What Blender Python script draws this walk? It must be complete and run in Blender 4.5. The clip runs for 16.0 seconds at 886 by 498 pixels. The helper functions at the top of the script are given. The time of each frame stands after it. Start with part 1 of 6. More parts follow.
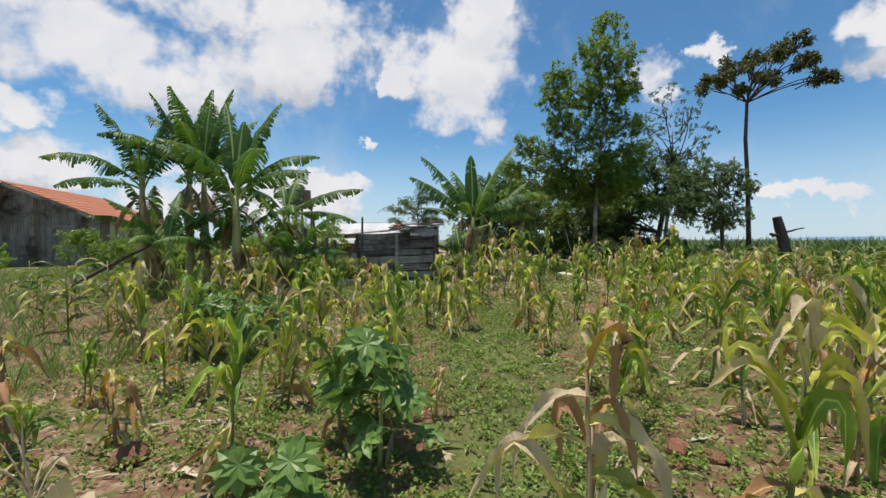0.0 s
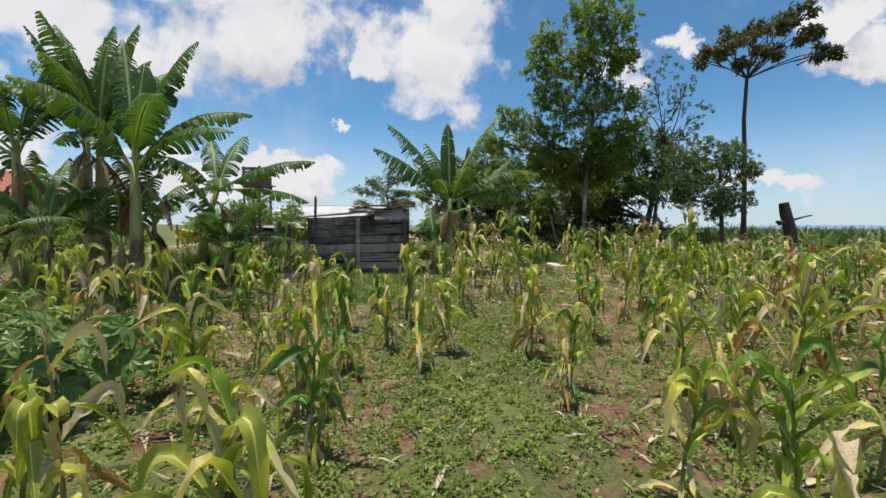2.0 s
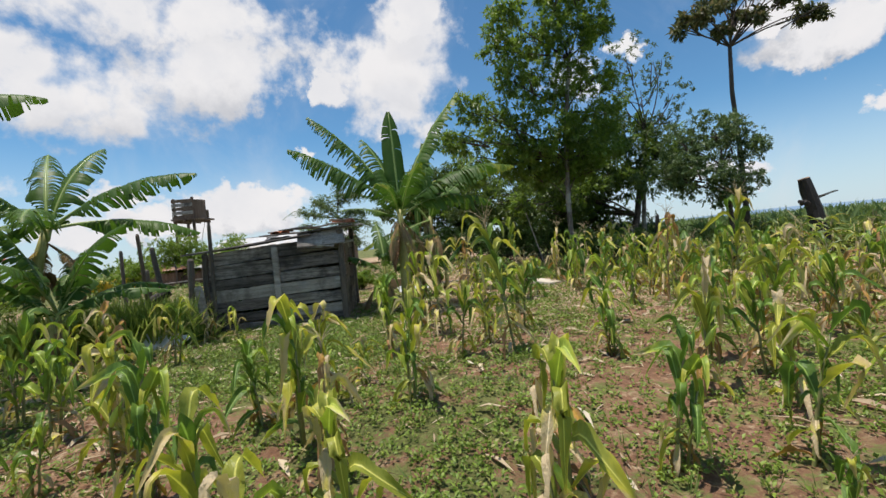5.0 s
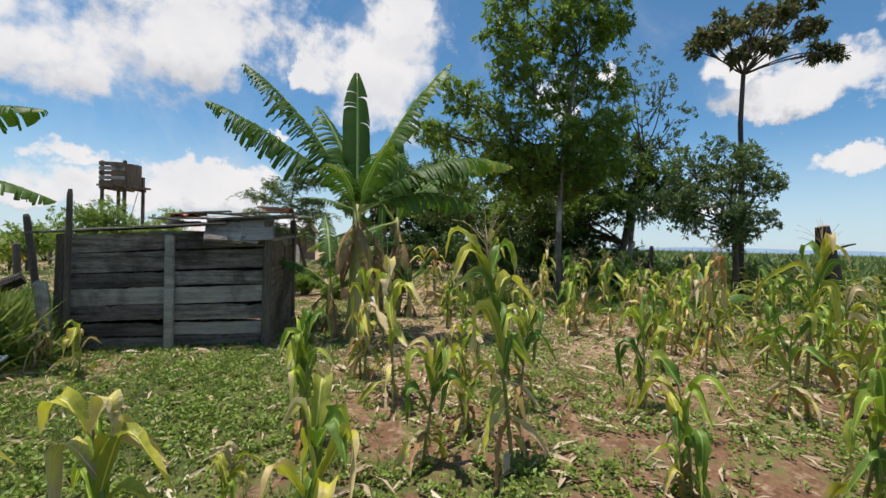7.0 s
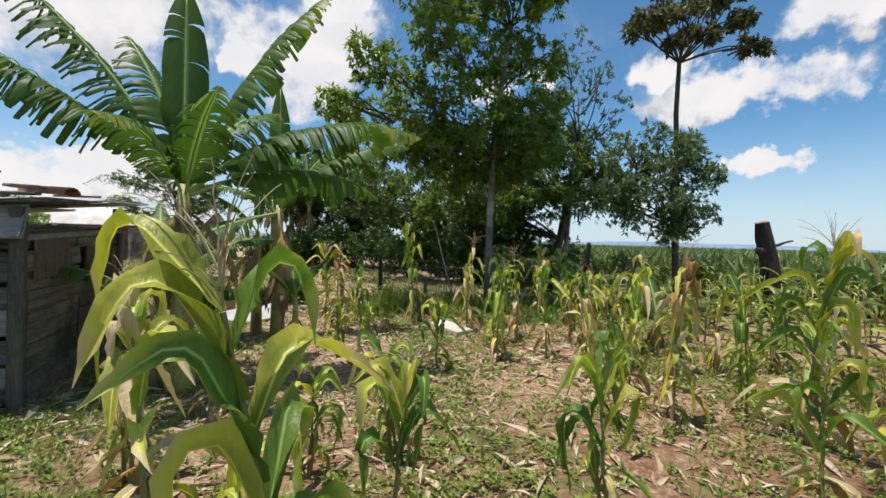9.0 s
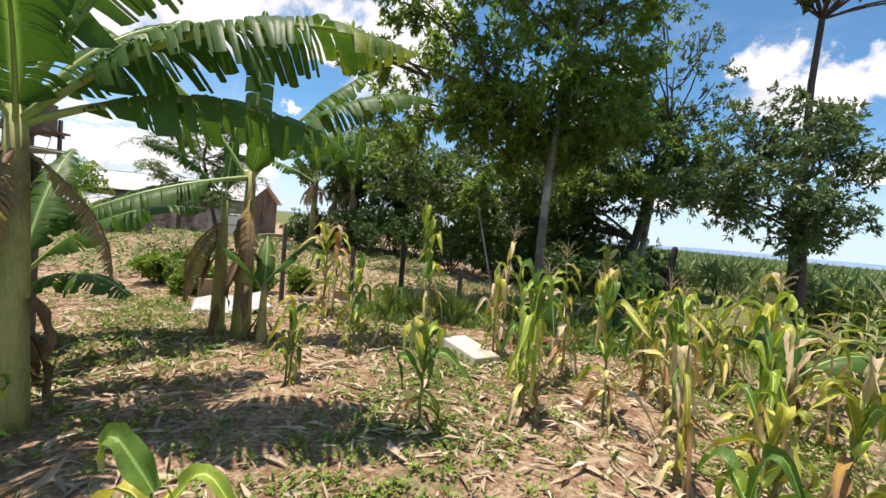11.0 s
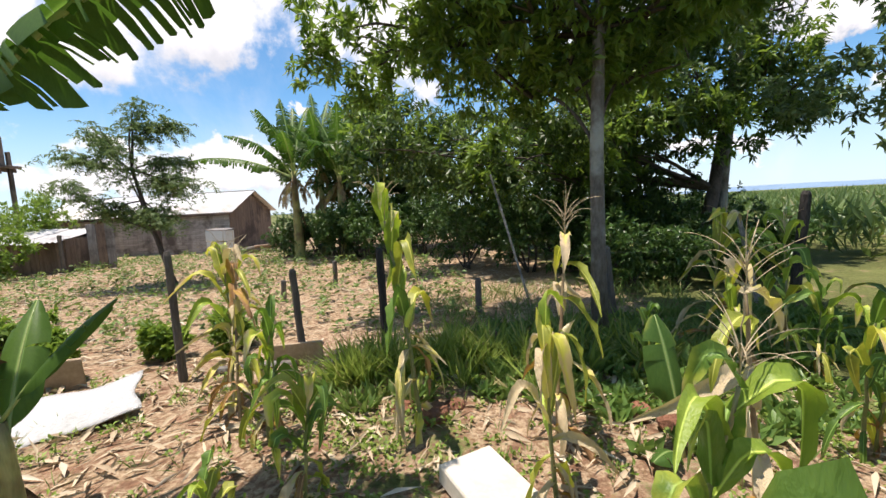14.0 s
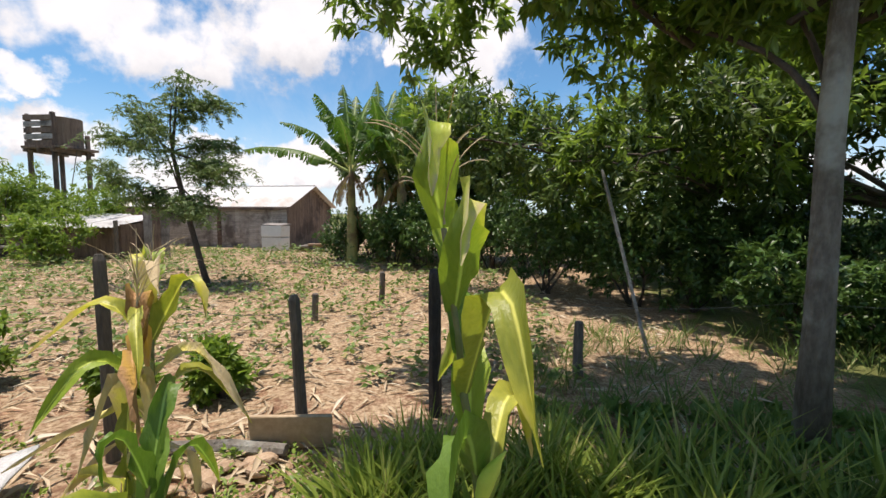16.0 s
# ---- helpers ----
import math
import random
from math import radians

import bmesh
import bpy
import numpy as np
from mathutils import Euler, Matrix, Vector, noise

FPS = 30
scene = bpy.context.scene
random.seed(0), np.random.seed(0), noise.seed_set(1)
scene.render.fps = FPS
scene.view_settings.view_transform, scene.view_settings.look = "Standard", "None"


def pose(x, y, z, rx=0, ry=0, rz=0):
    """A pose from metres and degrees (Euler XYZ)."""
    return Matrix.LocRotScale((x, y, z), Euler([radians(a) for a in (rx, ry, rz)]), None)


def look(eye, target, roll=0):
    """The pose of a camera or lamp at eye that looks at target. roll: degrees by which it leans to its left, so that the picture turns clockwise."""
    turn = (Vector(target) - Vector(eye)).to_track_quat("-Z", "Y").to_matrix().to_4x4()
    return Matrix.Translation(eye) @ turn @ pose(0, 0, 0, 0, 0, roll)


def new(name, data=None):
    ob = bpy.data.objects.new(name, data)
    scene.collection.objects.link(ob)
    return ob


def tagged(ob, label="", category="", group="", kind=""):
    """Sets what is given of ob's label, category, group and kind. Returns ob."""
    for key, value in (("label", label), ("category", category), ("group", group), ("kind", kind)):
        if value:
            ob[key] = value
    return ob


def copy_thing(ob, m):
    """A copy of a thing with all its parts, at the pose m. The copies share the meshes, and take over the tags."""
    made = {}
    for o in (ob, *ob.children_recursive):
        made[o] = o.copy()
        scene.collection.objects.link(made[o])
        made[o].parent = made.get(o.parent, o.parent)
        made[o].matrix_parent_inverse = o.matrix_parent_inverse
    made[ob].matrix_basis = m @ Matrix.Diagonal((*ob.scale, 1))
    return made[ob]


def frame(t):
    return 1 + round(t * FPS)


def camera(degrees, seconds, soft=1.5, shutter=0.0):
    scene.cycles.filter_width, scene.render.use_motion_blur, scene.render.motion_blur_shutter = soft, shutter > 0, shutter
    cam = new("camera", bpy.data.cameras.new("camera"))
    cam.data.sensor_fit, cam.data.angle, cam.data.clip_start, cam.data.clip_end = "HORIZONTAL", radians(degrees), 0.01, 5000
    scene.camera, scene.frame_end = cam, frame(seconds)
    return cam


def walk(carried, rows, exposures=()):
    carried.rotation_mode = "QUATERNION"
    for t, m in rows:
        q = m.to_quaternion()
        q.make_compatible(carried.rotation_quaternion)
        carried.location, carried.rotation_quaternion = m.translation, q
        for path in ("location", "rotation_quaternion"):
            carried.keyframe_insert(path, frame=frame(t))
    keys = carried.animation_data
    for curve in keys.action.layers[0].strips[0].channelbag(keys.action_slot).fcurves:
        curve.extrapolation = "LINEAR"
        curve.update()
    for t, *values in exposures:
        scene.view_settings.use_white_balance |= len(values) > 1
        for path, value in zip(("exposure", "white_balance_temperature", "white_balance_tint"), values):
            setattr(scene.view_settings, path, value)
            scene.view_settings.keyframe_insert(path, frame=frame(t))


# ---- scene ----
cam = camera(93.0, 16.0)
PATH = [  # seconds, eye, turn
    (0.0, 0.021, -0.037, 1.480, 88.89, 0.03, 0.20),
    (0.5, 0.035, 0.537, 1.446, 88.88, 1.39, 2.60),
    (1.0, 0.010, 1.066, 1.405, 87.92, -1.49, 1.76),
    (1.5, 0.004, 1.624, 1.463, 86.88, -1.64, -2.50),
    (2.0, 0.092, 2.131, 1.481, 86.91, -0.47, -3.36),
    (2.5, 0.213, 2.591, 1.502, 86.95, -0.59, -10.03),
    (3.0, 0.383, 3.023, 1.534, 86.62, 1.36, -14.86),
    (3.5, 0.501, 3.495, 1.553, 87.12, 1.39, -10.18),
    (4.0, 0.567, 4.022, 1.549, 87.18, 0.88, -11.21),
    (4.5, 0.680, 4.539, 1.511, 87.74, 3.86, -9.76),
    (5.0, 0.735, 5.104, 1.498, 89.05, 5.17, -6.89),
    (5.2, 0.720, 5.359, 1.485, 90.59, 4.52, -7.00),
    (7.3, 1.055, 7.497, 1.734, 88.93, -2.13, -11.20),
    (7.5, 1.113, 7.683, 1.762, 88.68, -1.83, -9.30),
    (8.0, 1.298, 8.097, 1.737, 88.89, -3.35, -13.54),
    (8.5, 1.640, 8.497, 1.725, 89.22, -2.39, -20.76),
    (9.0, 2.009, 8.848, 1.751, 88.73, -1.57, -19.50),
    (9.5, 2.232, 9.317, 1.734, 88.55, -4.29, -19.71),
    (9.7, 2.339, 9.483, 1.733, 88.16, -4.18, -18.91),
    (11.8, 3.576, 11.312, 1.735, 85.99, -6.69, -7.99),
    (12.0, 3.648, 11.501, 1.699, 85.06, -6.53, -11.83),
    (12.5, 3.773, 12.026, 1.732, 81.15, -4.62, -15.06),
    (13.0, 3.973, 12.516, 1.763, 84.41, 1.28, -5.85),
    (13.5, 4.061, 13.020, 1.789, 84.95, 0.13, -5.87),
    (14.0, 4.082, 13.561, 1.839, 84.09, 2.94, -7.59),
    (14.5, 4.124, 14.031, 1.834, 85.84, 1.41, -7.46),
    (15.0, 4.121, 14.474, 1.831, 85.24, -0.63, -5.05),
    (15.5, 4.099, 14.983, 1.846, 84.88, 0.69, -4.66),
    (16.0, 4.080, 15.505, 1.790, 85.23, -0.40, 1.10),
]
walk(cam, [(t, pose(x, y, z, rx, ry, rz)) for t, x, y, z, rx, ry, rz in PATH],
     exposures=[(0.0, -0.04, 6600, 13), (4.0, 0.0, 6700, 13), (9.5, 0.12, 6800, 13), (12.0, 0.56, 6900, 18), (13.0, 0.5, 6750, 18), (14.5, 0.48, 6850, 17), (16.0, 0.32, 6950, 17)])

# ---- world, sun and exposure ----
SUN_EL, SUN_AZ = 80.0, -75.0          # degrees; azimuth from straight ahead to the right
sun_data = bpy.data.lights.new("sun", "SUN")
sun_data.energy, sun_data.angle, sun_data.color = 5.0, radians(0.6), (1.0, 0.95, 0.87)
sun = new("sun", sun_data)
sun_way = Vector((math.sin(radians(SUN_AZ)) * math.cos(radians(SUN_EL)), math.cos(radians(SUN_AZ)) * math.cos(radians(SUN_EL)), math.sin(radians(SUN_EL))))
sun.matrix_world = look(sun_way * 60, (0, 0, 0))


class Nodes:
    """Short forms for building a node tree."""

    def __init__(self, tree):
        self.tree = tree
        tree.nodes.clear()

    def add(self, kind):
        return self.tree.nodes.new(kind)

    def read(self, attribute):
        n = self.add("ShaderNodeAttribute")
        n.attribute_name = attribute
        return n.outputs["Fac"]

    def wire(self, value, socket):
        if isinstance(value, bpy.types.NodeSocket):
            self.tree.links.new(value, socket)
        elif value is not None:
            socket.default_value = value

    def math(self, op, a, b=None, c=None, clamp=False):
        n = self.add("ShaderNodeMath")
        n.operation, n.use_clamp = op, clamp
        for v, s in zip((a, b, c), n.inputs):
            self.wire(v, s)
        return n.outputs[0]

    def ramp(self, value, lo, hi, a=0.0, b=1.0):
        n = self.add("ShaderNodeMapRange")
        n.interpolation_type = "SMOOTHSTEP"
        for v, s in zip((value, lo, hi, a, b), n.inputs):
            self.wire(v, s)
        return n.outputs[0]

    def mix(self, fac, a, b, blend="MIX"):
        n = self.add("ShaderNodeMix")
        n.data_type, n.blend_type = "RGBA", blend
        self.wire(fac, n.inputs[0])
        for v, s in ((a, n.inputs[6]), (b, n.inputs[7])):
            self.wire((*v, 1.0) if isinstance(v, tuple) and len(v) == 3 else v, s)
        return n.outputs[2]

    def noise(self, vector, scale, detail=4.0, rough=0.55, distort=0.0):
        n = self.add("ShaderNodeTexNoise")
        self.wire(vector, n.inputs["Vector"])
        n.inputs["Scale"].default_value, n.inputs["Detail"].default_value = scale, detail
        n.inputs["Roughness"].default_value, n.inputs["Distortion"].default_value = rough, distort
        return n.outputs[0]


# cumulus heaps: azimuth, elevation, half width, half height in degrees
HEAPS_WEST = [(-36, 19, 17, 6.5), (-22, 22, 10, 5.5), (-52, 24, 16, 8), (-27, 27, 16, 5), (-45, 12.5, 4, 2.2), (-43, 7.5, 6, 3.0), (-30, 8, 4, 1.6), (-17, 6.6, 9, 2.2),
              (-25, 4.6, 14, 2.4), (-9.6, 12.6, 1.6, 1.1), (-6.0, 20.5, 3.4, 2.6)]
HEAPS_EAST = [(2.8, 22.0, 10.5, 8.0), (2.0, 16.5, 7, 4.2), (4, 27.5, 6, 4), (26.4, 19.0, 4.2, 3.2), (33, 20.6, 2.4, 1.3), (54.0, 17.3, 10.5, 2.9), (50, 16, 5, 2.2), (56.4, 9.1, 3.6, 1.4),
              (38.4, 5.6, 3.0, 1.1), (42.5, 4.7, 4.2, 1.2), (66, 23, 8, 3), (80, 14, 14, 4), (45.5, 20, 4, 2.6)]
HEAPS_BEHIND = [(120, 24, 16, 7), (165, 16, 18, 6), (-150, 26, 18, 8), (-110, 18, 16, 7), (-80, 30, 14, 7), (140, 48, 16, 10), (10, 62, 22, 9), (-60, 55, 16, 9)]

world = bpy.data.worlds.new("world")
scene.world = world
world.use_nodes = True
w = Nodes(world.node_tree)
sky = w.add("ShaderNodeTexSky")
sky.sky_type, sky.sun_disc, sky.sun_elevation, sky.sun_rotation = "NISHITA", False, radians(SUN_EL), radians(SUN_AZ)
sky.altitude, sky.air_density, sky.dust_density, sky.ozone_density = 900.0, 1.0, 0.6, 1.6
way = w.add("ShaderNodeTexCoord").outputs["Generated"]
axes = w.add("ShaderNodeSeparateXYZ")
w.wire(way, axes.inputs[0])
azimuth = w.math("MULTIPLY", w.math("ARCTAN2", axes.outputs[0], axes.outputs[1]), 180 / math.pi)
height = w.math("MULTIPLY", w.math("ARCSINE", axes.outputs[2]), 180 / math.pi)
azimuth = w.math("MULTIPLY_ADD", w.math("SUBTRACT", w.noise(way, 15.0, 5.0, 0.6), 0.5), 11.0, azimuth)
height_raw = height
height = w.math("MULTIPLY_ADD", w.math("SUBTRACT", w.noise(way, 19.0, 5.0, 0.6), 0.5), 7.0, height)
billow = w.noise(way, 6.0, 8.0, 0.52, 0.25)
billow_big = w.noise(way, 2.4, 3.0, 0.5)
puff = w.math("ADD", w.math("MULTIPLY", w.math("SUBTRACT", billow, 0.5), 3.4), w.math("MULTIPLY_ADD", w.math("SUBTRACT", w.noise(way, 22.0, 6.0, 0.55), 0.5), 1.5, w.math("MULTIPLY", w.math("SUBTRACT", billow_big, 0.5), 1.4)))


def heap_field(lift):
    """How deep in cloud a direction lies, read that many degrees higher up."""
    best = -3.0
    for a, e, wide, tall in HEAPS_WEST + HEAPS_EAST + HEAPS_BEHIND:
        u = w.math("MULTIPLY", w.math("SUBTRACT", azimuth, a), 1.0 / wide)
        v = w.math("MULTIPLY", w.math("SUBTRACT", height, e - lift), 1.0 / tall)
        d = w.math("SUBTRACT", 1.0, w.math("MULTIPLY_ADD", u, u, w.math("MULTIPLY", v, v)))
        best = w.math("MAXIMUM", best, d)
    return best


depth_here, depth_above = heap_field(0.0), heap_field(3.4)
cover = w.ramp(w.math("ADD", depth_here, puff), -0.15, 0.75)
thin = w.math("MULTIPLY", w.ramp(w.noise(way, 3.0, 8.0, 0.62, 0.6), 0.47, 0.75), w.ramp(height_raw, 1.0, 12.0, 0.55, 0.28))
underside = w.ramp(w.math("ADD", w.math("SUBTRACT", depth_above, depth_here), w.math("MULTIPLY", puff, 0.22)), -0.25, 1.1)
body = w.mix(underside, (8.9, 9.1, 9.3), (5.3, 5.7, 6.3))
body = w.mix(w.ramp(w.noise(way, 7.0, 6.0, 0.55), 0.36, 0.62), w.mix(0.4, body, (7.0, 7.5, 8.2)), body)
haze = w.ramp(height_raw, -1.0, 15.0, 0.8, 0.0)
blue = w.mix(1.0, sky.outputs[0], (0.76, 1.24, 1.40), "MULTIPLY")
blue = w.mix(haze, blue, (6.4, 7.7, 8.8))
blue = w.mix(thin, blue, (7.4, 7.9, 8.4))
back = w.add("ShaderNodeBackground")
w.wire(w.mix(cover, blue, body), back.inputs[0])
back.inputs[1].default_value = 0.094
w.wire(back.outputs[0], w.add("ShaderNodeOutputWorld").inputs[0])

# ---- materials ----


def surface(name, build):
    m = bpy.data.materials.new(name)
    m.use_nodes = True
    n = Nodes(m.node_tree)
    out = n.add("ShaderNodeOutputMaterial")
    n.wire(build(n), out.inputs[0])
    return m


def principled(n, color, rough, bump=None, depth=0.01, metal=0.0, spec=0.5):
    p = n.add("ShaderNodeBsdfPrincipled")
    n.wire((*color, 1.0) if isinstance(color, tuple) else color, p.inputs["Base Color"])
    n.wire(rough, p.inputs["Roughness"])
    n.wire(metal, p.inputs["Metallic"])
    n.wire(spec, p.inputs["Specular IOR Level"])
    if bump is not None:
        b = n.add("ShaderNodeBump")
        b.inputs["Distance"].default_value = depth
        n.wire(bump, b.inputs["Height"])
        n.wire(b.outputs[0], p.inputs["Normal"])
    return p.outputs[0]


def place(n, stretch=(1, 1, 1)):
    """Object coordinates, stretched."""
    v = n.add("ShaderNodeMapping")
    n.wire(n.add("ShaderNodeTexCoord").outputs["Object"], v.inputs[0])
    v.inputs["Scale"].default_value = stretch
    return v.outputs[0]


def island(n):
    return n.add("ShaderNodeNewGeometry").outputs["Random Per Island"]


def chance(n):
    return n.add("ShaderNodeObjectInfo").outputs["Random"]


def leaf_material(name, dark, light, lit, rough=0.45, share=0.3, old=None, old_share=0.0, spec=0.4):
    """A thin leaf: varied from leaf to leaf, some light comes through."""

    def build(n):
        r = island(n)
        fine = n.noise(place(n), 9.0, 3.0)
        color = n.mix(n.math("ADD", n.math("MULTIPLY", r, 0.75), n.math("MULTIPLY", fine, 0.3)), dark, light)
        if old:
            color = n.mix(n.ramp(n.math("FRACT", n.math("MULTIPLY", r, 7.31)), 1 - old_share, 1.0), color, old)
        t = n.add("ShaderNodeBsdfTranslucent")
        n.wire(n.mix(0.5, color, (*lit, 1.0)), t.inputs[0])
        mixed = n.add("ShaderNodeMixShader")
        mixed.inputs[0].default_value = share
        n.wire(principled(n, color, rough, spec=spec), mixed.inputs[1])
        n.wire(t.outputs[0], mixed.inputs[2])
        return mixed.outputs[0]

    return surface(name, build)


def blade_material(name, green, pale, dry, dryness, rough=0.42, share=0.32, relief=0.004, spec=0.4):
    """A long leaf that dries from its tip and edges: 'along' runs from 0 at the stalk to 1 at the tip."""

    def build(n):
        along = n.read("along")
        across = n.read("across")
        spot = n.noise(place(n), 5.0, 4.0, 0.6)
        streak = n.noise(place(n, (14, 14, 2)), 6.0, 3.0)
        r = chance(n)
        c = n.mix(n.math("ADD", n.math("MULTIPLY", streak, 0.6), n.math("MULTIPLY", r, 0.4)), green, pale)
        c = n.mix(n.ramp(n.math("ABSOLUTE", across), 0.16, 0.03), c, tuple(min(1, v * 1.5 + 0.06) for v in pale))
        age = n.math("ADD", n.math("ADD", along, n.math("MULTIPLY", n.math("ABSOLUTE", across), 0.25)), n.math("MULTIPLY", n.math("SUBTRACT", spot, 0.5), 1.3))
        age = n.math("ADD", age, n.math("MULTIPLY", n.math("SUBTRACT", n.math("FRACT", n.math("MULTIPLY", r, 17.7)), 0.5), 0.9))
        yellow = tuple((g + d) * 0.62 for g, d in zip(pale, dry))
        c = n.mix(n.ramp(age, 1.15 - dryness, 1.5 - dryness), c, (yellow[0] * 0.92, yellow[1] * 1.0, yellow[2] * 0.42))
        c = n.mix(n.ramp(age, 1.45 - dryness, 1.75 - dryness), c, dry)
        t = n.add("ShaderNodeBsdfTranslucent")
        n.wire(n.mix(1.0, c, (1.0, 1.1, 0.55), "MULTIPLY"), t.inputs[0])
        mixed = n.add("ShaderNodeMixShader")
        mixed.inputs[0].default_value = share
        n.wire(principled(n, c, rough, streak, relief, spec=spec), mixed.inputs[1])
        n.wire(t.outputs[0], mixed.inputs[2])
        return mixed.outputs[0]

    return surface(name, build)


def rough_material(name, a, b, scale=3.0, rough=0.85, bump=0.01, stretch=(1, 1, 1), stain=None, stain_share=0.35, metal=0.0):
    """A weathered solid: two colours, grain at two sizes, stains."""

    def build(n):
        at = place(n, stretch)
        big, fine = n.noise(at, scale, 4.0), n.noise(at, scale * 9, 5.0, 0.65)
        c = n.mix(n.ramp(n.math("MULTIPLY_ADD", fine, 0.5, n.math("MULTIPLY", big, 0.5)), 0.36, 0.64), a, b)
        c = n.mix(n.math("MULTIPLY", chance(n), 0.35), c, tuple(v * 0.55 for v in a))
        if stain:
            c = n.mix(n.ramp(n.noise(place(n), scale * 0.45, 5.0, 0.65), 0.62 - stain_share * 0.4, 0.66), c, stain)
        return principled(n, c, n.math("MULTIPLY_ADD", fine, -0.15, rough), fine, bump, metal)

    return surface(name, build)


